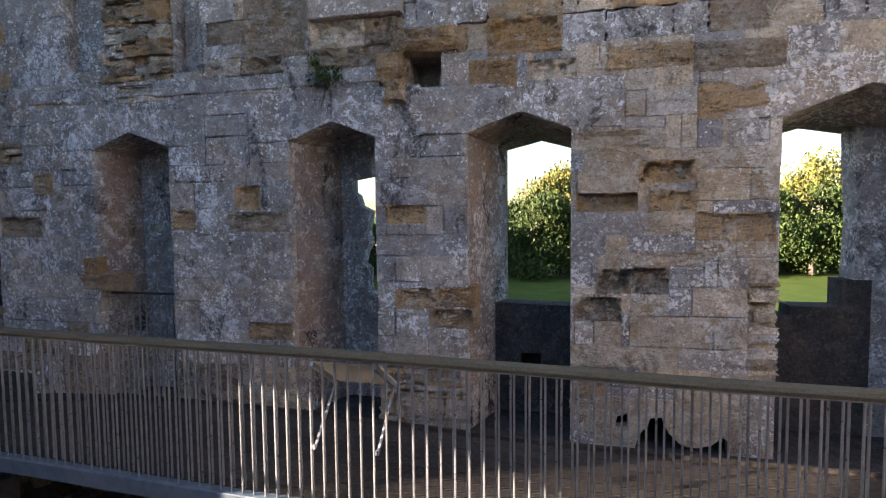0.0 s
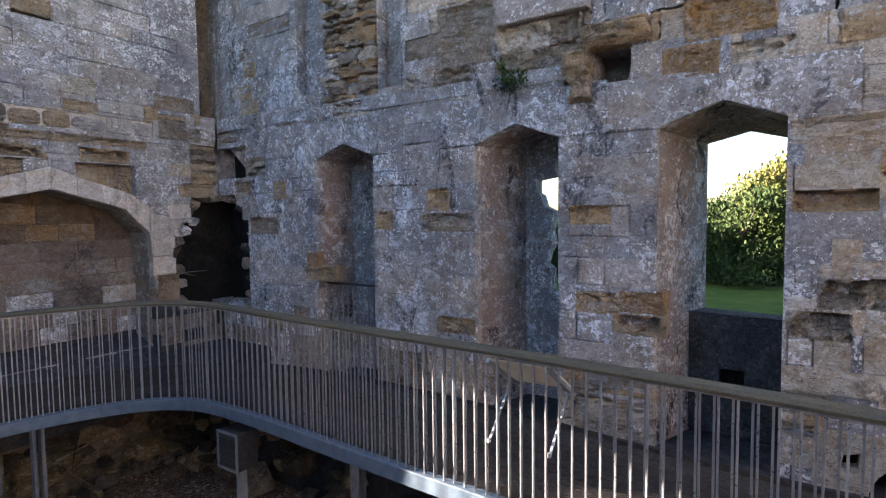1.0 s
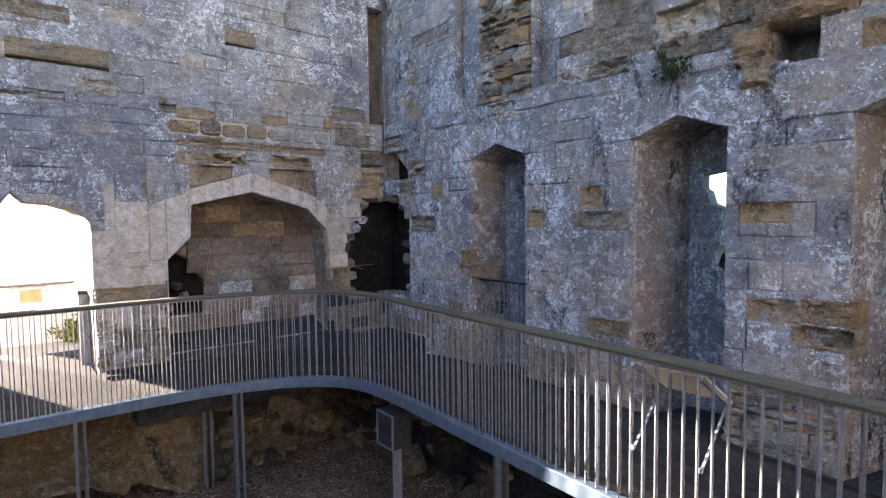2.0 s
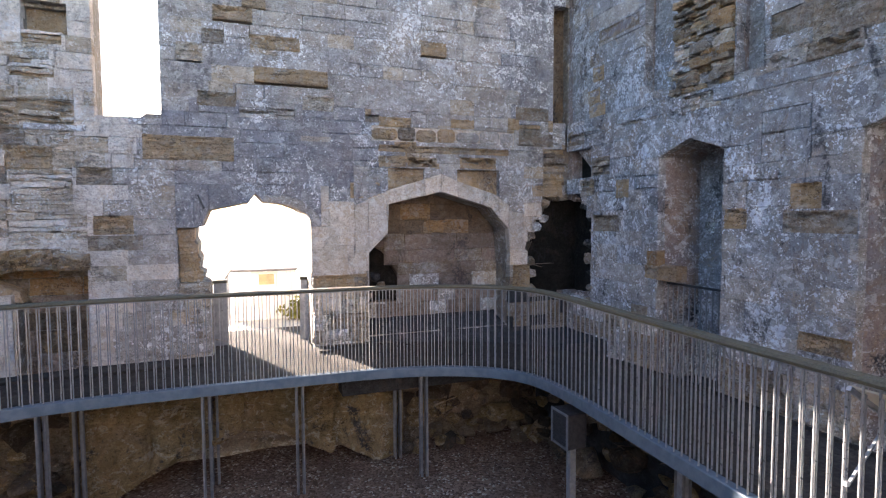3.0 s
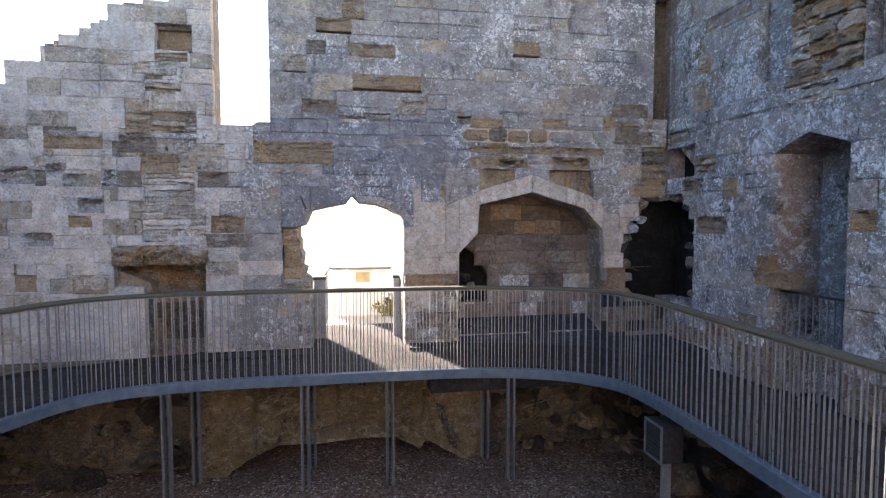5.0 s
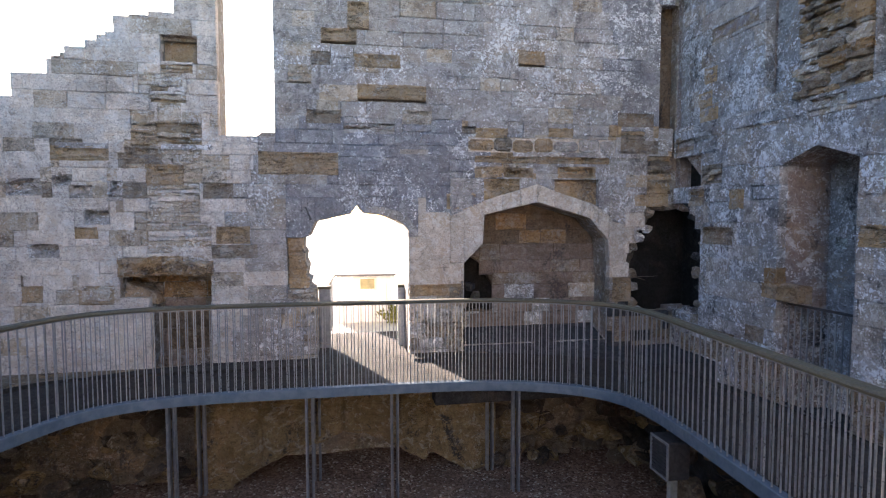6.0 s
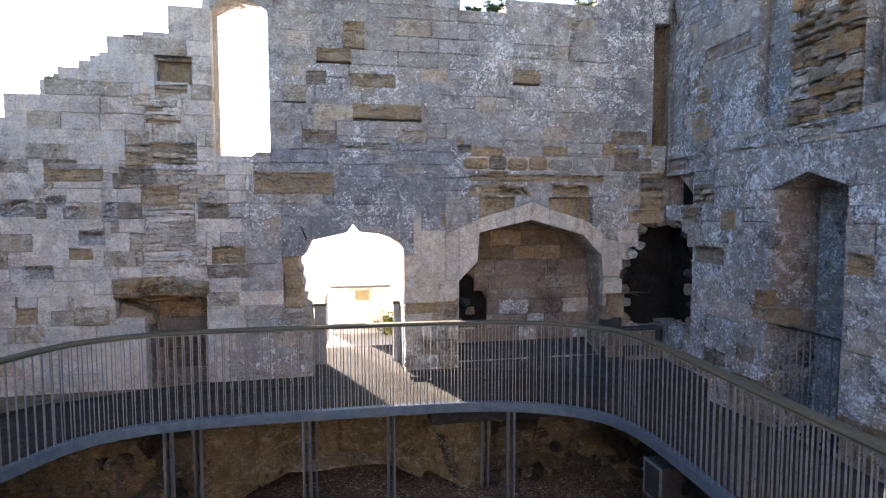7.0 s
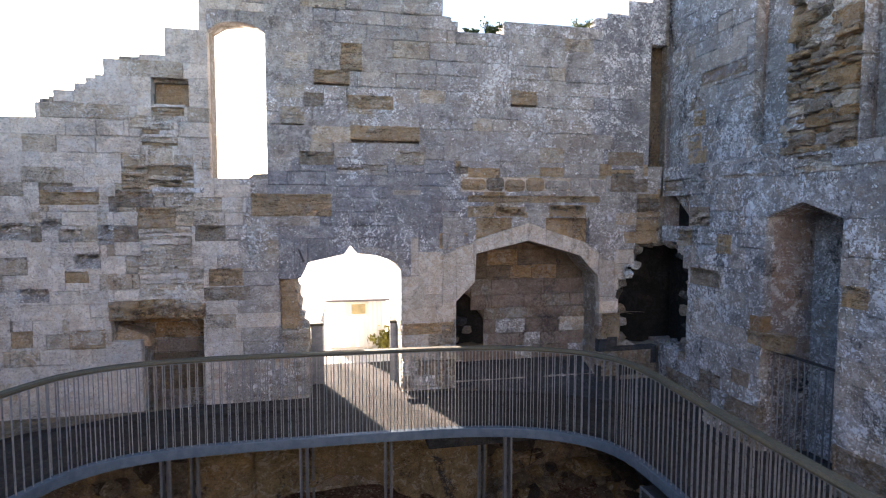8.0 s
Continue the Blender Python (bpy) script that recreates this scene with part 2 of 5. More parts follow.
PANEL = simple("pale_panel_back", (0.68, 0.63, 0.54), (0.74, 0.69, 0.60), 4, 0.5, 0, 0.05, None, 0.4)
PANE = simple("yellow_brown_pane", (0.42, 0.36, 0.20), (0.30, 0.27, 0.16), 6, 0.2, 0, 0.0, None, 0.5)
DARK = simple("dark_grille", (0.03, 0.03, 0.035), (0.05, 0.05, 0.055), 20, 0.6, 0.3, 0.2)

# ---- building helpers ----


def mesh(name, verts, faces, material, parent=None, label="", smooth=False):
    me = bpy.data.meshes.new(name)
    me.from_pydata([tuple(v) for v in verts], [], faces)
    me.materials.append(material)
    if smooth:
        me.polygons.foreach_set("use_smooth", [True] * len(me.polygons))
    ob = new(name, me)
    if parent is not None:
        ob.parent = parent
    if label:
        tagged(ob, label)
    return ob


def part(name, bm, material, parent=None, label="", smooth=False):
    me = bpy.data.meshes.new(name)
    bmesh.ops.recalc_face_normals(bm, faces=bm.faces)
    bm.to_mesh(me)
    bm.free()
    me.materials.append(material)
    if smooth:
        me.polygons.foreach_set("use_smooth", [True] * len(me.polygons))
    ob = new(name, me)
    if parent is not None:
        ob.parent = parent
    if label:
        tagged(ob, label)
    return ob


def box(bm, x0, y0, z0, x1, y1, z1, bev=0.0):
    vs = [bm.verts.new(p) for p in ((x0, y0, z0), (x1, y0, z0), (x1, y1, z0), (x0, y1, z0), (x0, y0, z1), (x1, y0, z1), (x1, y1, z1), (x0, y1, z1))]
    fs = [bm.faces.new([vs[i] for i in f]) for f in ((0, 3, 2, 1), (4, 5, 6, 7), (0, 1, 5, 4), (1, 2, 6, 5), (2, 3, 7, 6), (3, 0, 4, 7))]
    if bev:
        bmesh.ops.bevel(bm, geom=list({e for f in fs for e in f.edges}), offset=bev, segments=1, affect="EDGES")
    return vs


def empty(name, p=(0, 0, 0)):
    ob = new(name)
    ob.location = p
    return ob


class Face:
    """A wall's face: u along it, z up, d proud of it."""

    def __init__(self, axis, at):
        self.axis, self.at = axis, at

    def __call__(self, u, z, d):
        return (u, self.at - d, z) if self.axis == "y" else (self.at - d, u, z)


NORTH, EAST = Face("y", 7.74), Face("x", 2.49)


def slab(name, face, outer, holes, d0, d1, material, parent=None, label=""):
    """A wall mass between the depths d0 and d1, with openings through it. A hole is a loop, or a pair of loops (front, back)."""
    bm = bmesh.new()
    pairs = [(outer, outer)] + [h if isinstance(h[0], list) else (h, h) for h in holes]
    rings = []
    for side, d in ((0, d0), (1, d1)):
        edges, mine = [], []
        for pr in pairs:
            vs = [bm.verts.new(face(u, z, d)) for u, z in pr[side]]
            mine.append(vs)
            edges += [bm.edges.new((vs[i], vs[(i + 1) % len(vs)])) for i in range(len(vs))]
        bmesh.ops.triangle_fill(bm, edges=edges, use_beauty=True)
        rings.append(mine)
    for a, b in zip(*rings):
        for i in range(len(a)):
            j = (i + 1) % len(a)
            bm.faces.new((a[i], a[j], b[j], b[i]))
    return part(name, bm, material, parent, label)


def lump(u, z, k=0):
    return noise.noise(Vector((u * 2.3 + k, z * 2.3 - k, k * 0.37)))


def block(face, u0, z0, u1, z1, proud, rough, rng, back=-0.16):
    """Verts and faces of one rectangular stone with a worn, uneven face."""
    nu, nz = 4, 3
    tight = rng.random() < 0.62 and rough < 0.01
    if tight:
        proud *= 0.4
    c = min(0.0025 if tight else rng.uniform(0.01, 0.022), (u1 - u0) * 0.12, (z1 - z0) * 0.12)
    us = [u0, u0 + c, (u0 + u1) / 2 + rng.uniform(-0.1, 0.1) * (u1 - u0), u1 - c, u1]
    zs = [z0, z0 + c, z1 - c, z1]
    k = rng.uniform(0, 40)
    verts, faces = [], []
    for j, z in enumerate(zs):
        for i, u in enumerate(us):
            rim = i in (0, nu) or j in (0, nz)
            d = proud + rough * (noise.noise(Vector((u * 3.1 + k, z * 4.0, k))) + 0.5 * rng.uniform(-1, 1)) - (c * 1.1 if rim else 0)
            e = 0.0015 if tight else 0.004 + rough * 0.25
            verts.append(face(u + rng.uniform(-e, e), z + rng.uniform(-e, e), d))
    w = nu + 1
    for j in range(nz):
        for i in range(nu):
            faces.append((j * w + i, j * w + i + 1, (j + 1) * w + i + 1, (j + 1) * w + i))
    ring = list(range(w)) + [j * w + nu for j in range(1, nz + 1)] + [nz * w + i for i in range(nu - 1, -1, -1)] + [j * w for j in range(nz - 1, 0, -1)]
    b = len(verts)
    for i in ring:
        jj, ii = divmod(i, w)
        verts.append(face(us[ii], zs[jj], back))
    for q in range(len(ring)):
        r = (q + 1) % len(ring)
        faces.append((ring[r], ring[q], b + q, b + r))
    if face.axis == "x":
        faces = [f[::-1] for f in faces]
    return verts, faces


def eroded(face, u0, z0, u1, z1, proud, rough, rng, back=-0.16, lean=0.0):
    """Verts and faces of a stone worn back into thin beds, with a ragged outline."""
    nu, nz = max(4, min(12, int((u1 - u0) / 0.06))), max(4, min(12, int((z1 - z0) / 0.028)))
    k = rng.uniform(0, 60)
    verts, faces = [], []
    for j in range(nz + 1):
        for i in range(nu + 1):
            u, z = u0 + (u1 - u0) * i / nu, z0 + (z1 - z0) * j / nz
            rim = i in (0, nu) or j in (0, nz)
            beds = noise.noise(Vector((u * 1.6 + k, k * 0.3, z * 26 + noise.noise(Vector((u * 3, z * 3, k))) * 1.5)))
            d = proud + rough * (0.6 * beds + 1.3 * noise.noise(Vector((u * 5 + k, z * 9, k))) + 0.7 * noise.noise(Vector((u * 14, z * 20, k))) - 0.2)
            d += lean * (0.35 - j / nz)
            if rim:
                d = min(d, proud) - rough * rng.uniform(0.0, 0.6)
            e = 0.02 if rim else 0.006
            verts.append(face(u + rng.uniform(-e, e), z + rng.uniform(-e, e) * 0.6, d))
    w = nu + 1
    for j in range(nz):
        for i in range(nu):
            faces.append((j * w + i, j * w + i + 1, (j + 1) * w + i + 1, (j + 1) * w + i))
    ring = list(range(w)) + [j * w + nu for j in range(1, nz + 1)] + [nz * w + i for i in range(nu - 1, -1, -1)] + [j * w for j in range(nz - 1, 0, -1)]
    b = len(verts)
    for i in ring:
        jj, ii = divmod(i, w)
        verts.append(face(u0 + (u1 - u0) * ii / nu, z0 + (z1 - z0) * jj / nz, back))
    for q in range(len(ring)):
        r = (q + 1) % len(ring)
        faces.append((ring[r], ring[q], b + q, b + r))
    if face.axis == "x":
        faces = [f[::-1] for f in faces]
    return verts, faces


def smooth01(x):
    x = max(0.0, min(1.0, x))
    return x * x * (3 - 2 * x)


def crumble(face, u0, z0, u1, z1, proud, sink, rng, step=0.024, rubble=0.0, back=-0.2):
    """Verts and faces of a weathered patch: level with the wall at its border, hollowed by an uneven depth within, in beds or as rubble."""
    nu, nz = max(4, min(60, int((u1 - u0) / step))), max(4, min(90, int((z1 - z0) / step)))
    k = rng.uniform(0, 60)
    verts, faces = [], []
    for j in range(nz + 1):
        for i in range(nu + 1):
            u, z = u0 + (u1 - u0) * i / nu, z0 + (z1 - z0) * j / nz
            near = min(u - u0, u1 - u, z - z0, (z1 - z) * 1.6)
            wild = noise.fractal(Vector((u * 5 + k, z * 7, k)), 0.9, 2.0, 4)
            hollow = smooth01((near - 0.035 + 0.11 * wild) / 0.032)
            bed = noise.noise(Vector((u * 1.8 + k, k, z * 24 + 1.6 * noise.noise(Vector((u * 3, z * 3, k))))))
            low = sink * (0.55 + 0.75 * (z - z0) / (z1 - z0) - 0.5 * wild)
            d = proud - hollow * low + (0.3 + 0.7 * hollow) * 0.026 * bed + 0.014 * wild + 0.009 * noise.noise(Vector((u * 30, z * 34, k)))
            if rubble:
                q = Vector((u * 6.5 + k + 0.7 * noise.noise(Vector((z * 5, u * 5, k))), z * 9.0 + 0.9 * noise.noise(Vector((u * 5, z * 5, k))), k))
                dist, pts = noise.voronoi(q)
                d += rubble * (0.55 - 1.1 * dist[0] + 0.9 * noise.cell(pts[0] * 3.7))
            if i in (0, nu) or j in (0, nz):
                d = min(d, proud) - 0.012
            e = 0.003
            verts.append(face(u + rng.uniform(-e, e), z + rng.uniform(-e, e), d))
    w = nu + 1
    for j in range(nz):
        for i in range(nu):
            faces.append((j * w + i, j * w + i + 1, (j + 1) * w + i + 1, (j + 1) * w + i))
    ring = list(range(w)) + [j * w + nu for j in range(1, nz + 1)] + [nz * w + i for i in range(nu - 1, -1, -1)] + [j * w for j in range(nz - 1, 0, -1)]
    b = len(verts)
    for i in ring:
        jj, ii = divmod(i, w)
        verts.append(face(u0 + (u1 - u0) * ii / nu, z0 + (z1 - z0) * jj / nz, back))
    for q in range(len(ring)):
        r = (q + 1) % len(ring)
        faces.append((ring[r], ring[q], b + q, b + r))
    if face.axis == "x":
        faces = [f[::-1] for f in faces]
    return verts, faces


def wedge(face, poly, proud, rng, back=-0.16, c=0.012, rough=0.006):
    """A stone of any convex outline."""
    n = len(poly)
    mu, mz = sum(p[0] for p in poly) / n, sum(p[1] for p in poly) / n
    verts, faces = [], []
    for u, z in poly:
        verts.append(face(u, z, back))
    for u, z in poly:
        verts.append(face(u, z, proud - c))
    for u, z in poly:
        r = math.hypot(u - mu, z - mz)
        s = max(0.5, 1 - 1.6 * c / r)
        verts.append(face(mu + (u - mu) * s, mz + (z - mz) * s, proud + rng.uniform(-rough, rough)))
    verts.append(face(mu, mz, proud + rng.uniform(-rough, rough)))
    area = sum(poly[i][0] * poly[(i + 1) % n][1] - poly[(i + 1) % n][0] * poly[i][1] for i in range(n))
    for i in range(n):
        j = (i + 1) % n
        faces += [(i, j, n + j, n + i), (n + i, n + j, 2 * n + j, 2 * n + i), (2 * n + i, 2 * n + j, 3 * n)]
    if (area < 0) != (face.axis == "x"):
        faces = [f[::-1] for f in faces]
    return verts, faces


def cut(rect, holes):
    """A rectangle less rectangles, as rectangles: uprights first."""
    todo = [rect]
    for h0, k0, h1, k1 in holes:
        nxt = []
        for u0, z0, u1, z1 in todo:
            if h0 >= u1 or h1 <= u0 or k0 >= z1 or k1 <= z0:
                nxt.append((u0, z0, u1, z1))
                continue
            if h0 > u0:
                nxt.append((u0, z0, h0, z1))
            if h1 < u1:
                nxt.append((h1, z0, u1, z1))
            a, b = max(u0, h0), min(u1, h1)
            if k0 > z0:
                nxt.append((a, z0, b, k0))
            if k1 < z1:
                nxt.append((a, k1, b, z1))
        todo = nxt
    return todo


def courses(rng, u0, z0, u1, top, holes, lo=0.19, hi=0.30, long=(0.32, 0.85)):
    """Stones in courses between u0 and u1, up to the skyline top(u)."""
    out = []
    z = z0
    while z < 7.4:
        h = rng.uniform(lo, hi)
        u = u0 - rng.uniform(0, 0.5)
        while u < u1:
            w = rng.uniform(*long)
            a, b = max(u, u0), min(u + w, u1)
            if b - a > 0.015 and z + h * 0.6 < max(top(a + 0.01), top(b - 0.01)):
                for r in cut((a, z, b, z + h), holes):
                    if r[2] - r[0] > 0.015 and r[3] - r[1] > 0.012:
                        out.append(r)
            u += w
        z += h
    return out

def boulder(name, x, y, z, r, rng, material, parent=None, squash=0.75):
    """An angular block of rubble with worn edges."""
    bm = bmesh.new()
    for _ in range(15):
        d = Vector((rng.gauss(0, 1), rng.gauss(0, 1), rng.gauss(0, 1))).normalized()
        k = max(abs(d.x), abs(d.y), abs(d.z))
        bm.verts.new(d * (0.35 + 0.65 / k) * rng.uniform(0.75, 1.0) * r)
    hull = bmesh.ops.convex_hull(bm, input=bm.verts)
    bmesh.ops.delete(bm, geom=[v for v in hull["geom_interior"] if isinstance(v, bmesh.types.BMVert)], context="VERTS")
    bmesh.ops.bevel(bm, geom=list(bm.edges), offset=r * 0.09, segments=1, affect="EDGES")
    for v in bm.verts:
        v.co += v.co * 0.12 * noise.noise(v.co * (4 / r) + Vector((x, y, z)))
        v.co = Vector((v.co.x * 1.2, v.co.y, v.co.z * squash))
    bmesh.ops.rotate(bm, verts=bm.verts, cent=(0, 0, 0), matrix=Euler((rng.uniform(-0.3, 0.3), rng.uniform(-0.3, 0.3), rng.uniform(0, 6))).to_matrix())
    bmesh.ops.translate(bm, verts=bm.verts, vec=(x, y, z))
    return part(name, bm, material, parent)


# ---- wall_north: the doorway, the fireplace and the tall window ----
GAP = 0.0
STEPS = [(-11.5, 3.9), (-7.82, 4.25), (-7.36, 4.54), (-7.13, 4.64), (-6.85, 4.74), (-6.7, 4.82), (-6.58, 4.91), (-6.47, 5.12), (-6.3, 5.19), (-5.64, 5.59), (-5.17, 6.9),
         (-1.62, 6.3), (-1.5, 6.1), (-1.36, 5.98), (-1.25, 5.84), (-0.48, 6.05), (1.16, 6.21), (1.35, 6.32), (1.75, 6.55), (2.2, 6.9)]


def north_top(u):
    return [z for x, z in STEPS if x <= u][-1]


DOOR = [(-3.67, -0.3), (-3.66, 0.5), (-3.69, 1.0), (-3.78, 1.06), (-3.74, 1.18), (-3.82, 1.22), (-3.79, 1.4), (-3.84, 1.5), (-3.82, 1.62), (-3.87, 1.7), (-3.86, 1.86), (-3.77, 1.88), (-3.66, 2.12), (-3.2, 2.22), (-3.1, 2.24), (-3.0, 2.38), (-2.89, 2.25),
        (-2.6, 2.22), (-2.4, 2.15), (-2.27, 2.07), (-2.2, 1.97), (-2.19, 1.05), (-2.17, -0.3)]
FIRE = [(-1.27, 0.02), (-1.27, 1.42), (-0.95, 1.74), (-0.92, 2.22), (0.0, 2.43), (0.95, 2.16), (1.06, 2.02), (1.28, 1.8), (1.33, 1.0), (1.3, 0.02)]
TALL = [(-5.06, 3.42), (-5.06, 5.58), (-4.9, 5.7), (-4.65, 5.74), (-4.4, 5.7), (-4.24, 5.6), (-4.24, 3.5), (-4.45, 3.5), (-4.55, 3.42)]
TALLB = [(-5.14, 3.42), (-5.14, 5.78), (-4.95, 5.9), (-4.65, 5.94), (-4.4, 5.9), (-4.3, 5.8), (-4.3, 3.5), (-4.45, 3.5), (-4.55, 3.42)]
HEARTH = [(-6.1, -0.3), (-6.09, 0.88), (-6.3, 0.97), (-6.48, 1.08), (-6.5, 1.26), (-5.9, 1.34), (-5.5, 1.33), (-5.2, 1.28), (-5.22, -0.3)]
SLIT = [(2.2, 3.72), (2.2, 5.66), (2.27, 5.78), (2.4, 5.86), (2.6, 5.88), (2.6, 3.72)]
DEEP_N = [(-5.84, 4.5, -5.33, 4.82), (-2.2, 3.68, -2.03, 3.85)]
PITTED = [(-7.14, 2.47, -6.82, 2.65), (-6.62, 2.43, -6.42, 2.72), (-7.35, 2.64, -7.1, 2.8), (-7.95, 2.5, -7.5, 2.75), (-6.95, 2.08, -6.6, 2.3), (-7.7, 1.6, -7.3, 1.8)]
CAVE = [(1.77, 0.62), (1.72, 1.0), (1.76, 1.5), (1.95, 1.98), (2.05, 2.02), (2.08, 2.3), (2.3, 2.34), (3.1, 2.36), (3.1, 0.5), (2.2, 0.48)]
outer = [(-11.5, -1.8)] + [p for i, (x, z) in enumerate(STEPS) for p in ((x, z - 0.012), (STEPS[i + 1][0] if i + 1 < len(STEPS) else 3.7, z - 0.012))] + [(3.7, -1.8)]


def ragged(poly, amp, seed, step=0.12):
    """A broken outline: edges split into short runs and shifted about."""
    rg = random.Random(seed)
    out = []
    for a, b in zip(poly, poly[1:] + poly[:1]):
        k = max(1, int(math.hypot(b[0] - a[0], b[1] - a[1]) / step))
        for i in range(k):
            out.append((a[0] + (b[0] - a[0]) * i / k + (rg.uniform(-amp, amp) if i else 0), a[1] + (b[1] - a[1]) * i / k + (rg.uniform(-amp, amp) if i else 0)))
    return out


wall_north = slab("wall_north", NORTH, outer, [DOOR, FIRE, (TALL, TALLB), ragged(HEARTH, 0.03, 1), SLIT, ragged(CAVE, 0.05, 2)] + [[(a, b), (a, d), (c, d), (c, b)] for a, b, c, d in DEEP_N], -0.13, -0.95, CORE)
tagged(wall_north, "ruined grey limestone castle wall with doorway and fireplace", "wall", kind="structure")
BURROW = [(-1.38, 0.5), (-1.38, 1.5), (-1.05, 1.5), (-0.85, 1.38), (-0.72, 1.16), (-0.58, 0.95), (-0.52, 0.5)]
slab("fire_back", NORTH, [(-1.45, -0.1), (-1.45, 2.6), (1.45, 2.6), (1.45, -0.1)], [ragged(BURROW, 0.03, 7)], -0.62, -0.85, HEARTHS, wall_north)
# a dark uneven bank that rises towards the fireplace's back
verts, faces, nx, ny = [], [], 36, 12
for j in range(ny + 1):
    for i in range(nx + 1):
        x, k = -1.26 + 2.56 * i / nx, j / ny
        verts.append((x, 7.6 + 0.74 * k, -0.09 + 0.34 * k * (0.8 + 0.25 * noise.noise(Vector((x * 2.2, k * 2, 4)))) + 0.025 * noise.noise(Vector((x * 9, k * 6, 7)))))
for j in range(ny):
    for i in range(nx):
        a = j * (nx + 1) + i
        faces.append((a, a + 1, a + nx + 2, a + nx + 1))
mesh("hearth_floor", verts, faces, DARK_STONE, wall_north)
# near-black sheet: the burrow's shade is in its colour
slab("fire_hole", NORTH, [(-1.45, 0.3), (-1.45, 1.7), (-0.4, 1.7), (-0.4, 0.3)], [], -0.9, -0.95, HOLE_SHADE, wall_north)
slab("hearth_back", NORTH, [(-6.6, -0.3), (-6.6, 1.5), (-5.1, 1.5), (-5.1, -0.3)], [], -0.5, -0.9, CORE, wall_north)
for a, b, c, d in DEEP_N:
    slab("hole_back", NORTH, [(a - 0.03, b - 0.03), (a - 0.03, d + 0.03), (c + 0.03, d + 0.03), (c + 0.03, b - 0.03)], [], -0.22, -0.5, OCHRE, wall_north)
# corner hole closed by a sheet painted as dark as its shade
slab("cave_back", NORTH, [(1.6, 0.3), (1.6, 2.5), (3.2, 2.5), (3.2, 0.3)], [], -0.5, -0.9, HOLE_SHADE, wall_north)
slab("slit_back", NORTH, [(2.0, 3.5), (2.0, 6.0), (2.75, 6.0), (2.75, 3.5)], [], -0.3, -0.9, HEARTHS, wall_north)

rng = random.Random(4)
OCHRE_N1 = [(-7.36, 3.02, -6.59, 3.22), (-6.16, 4.13, -5.55, 4.31), (-5.91, 3.61, -5.58, 3.87), (-6.28, 3.26, -5.93, 3.46), (-6.37, 2.99, -5.88, 3.22), (-6.09, 2.67, -5.58, 2.96),
            (-4.49, 2.85, -3.29, 3.19), (-4.02, 4.28, -3.69, 4.53), (-3.68, 4.54, -3.39, 4.75), (-3.02, 4.54, -2.31, 4.74), (-2.98, 4.06, -1.89, 4.27), (-3.76, 3.65, -3.25, 3.85),
            (-3.53, 4.92, -2.99, 5.1), (-3.12, 5.14, -2.79, 5.53), (-1.06, 3.5, -0.54, 3.64), (0.18, 3.52, 0.61, 3.67)]
OCHRE_N2 = [(-1.08, 3.08, 1.29, 3.19), (-1.08, 2.84, -0.63, 3.01), (-0.6, 2.84, -0.09, 3.0), (0.36, 2.84, 1.03, 3.03), (-1.56, 2.31, -1.08, 2.56), (1.49, 3.27, 2.2, 3.5), (1.78, 2.37, 2.41, 2.57),
            (-0.35, 4.71, 0.1, 4.92), (1.43, 3.73, 2.1, 3.96), (-7.81, 0.94, -7.53, 1.19), (-7.05, 0.9, -6.59, 1.17), (-7.08, 1.88, -6.78, 2.04), (-5.13, 1.78, -4.64, 2.04),
            (-5.31, 2.47, -4.89, 2.71), (-1.5, 0.72, -1.3, 1.02), (-2.15, 0.9, -1.32, 1.08), (1.38, 0.7, 1.72, 1.12), (-2.27, 3.68, -1.81, 3.88)]
sky_n = [(x, z, (STEPS + [(4, 0)])[i + 1][0], 9.0) for i, (x, z) in enumerate(STEPS)]
heads_n = [(-4.1, 1.86, -1.9, 2.5), (-1.5, 1.42, 1.6, 2.82), (-5.06, 3.42, -4.24, 5.9)]
free_n = DEEP_N + sky_n + [(-4.09, 1.05, -2.19, 1.86), (-3.67, -0.5, -2.18, 1.05), (-1.27, -0.5, 1.32, 1.42), (-6.1, -0.5, -5.22, 1.3), (-6.5, 0.98, -6.1, 1.3), (2.2, 3.72, 2.6, 5.82), (1.68, 0.5, 2.6, 1.72), (1.82, 1.72, 2.6, 1.95), (1.98, 1.95, 2.6, 2.4)]


def lay(face, rects, material, proud, rough, store, rng, back=-0.16):
    for r in rects:
        if rough > 0.012 and back < -0.08:
            store.append((r, material, eroded(face, r[0] + 0.004, r[1] + 0.004, r[2] - 0.004, r[3] - 0.004, proud + rng.uniform(-0.02, 0.01), rough, rng)))
            continue
        store.append((r, material, block(face, r[0] + GAP, r[1] + GAP, r[2] - GAP, r[3] - GAP, proud + rng.uniform(-0.006, 0.008), rough, rng, back)))


def worn_stone(face, r, material, store, rng, sink=None):
    """A stone weathered back from the wall's face, hollow under its upper edge."""
    s = rng.uniform(0.012, 0.045) if sink is None else sink
    e = 0.012
    store.append((r, material, crumble(face, r[0] - e, r[1] - e, r[2] + e, r[3] + e, rng.uniform(-0.004, 0.012), s, rng, 0.024)))


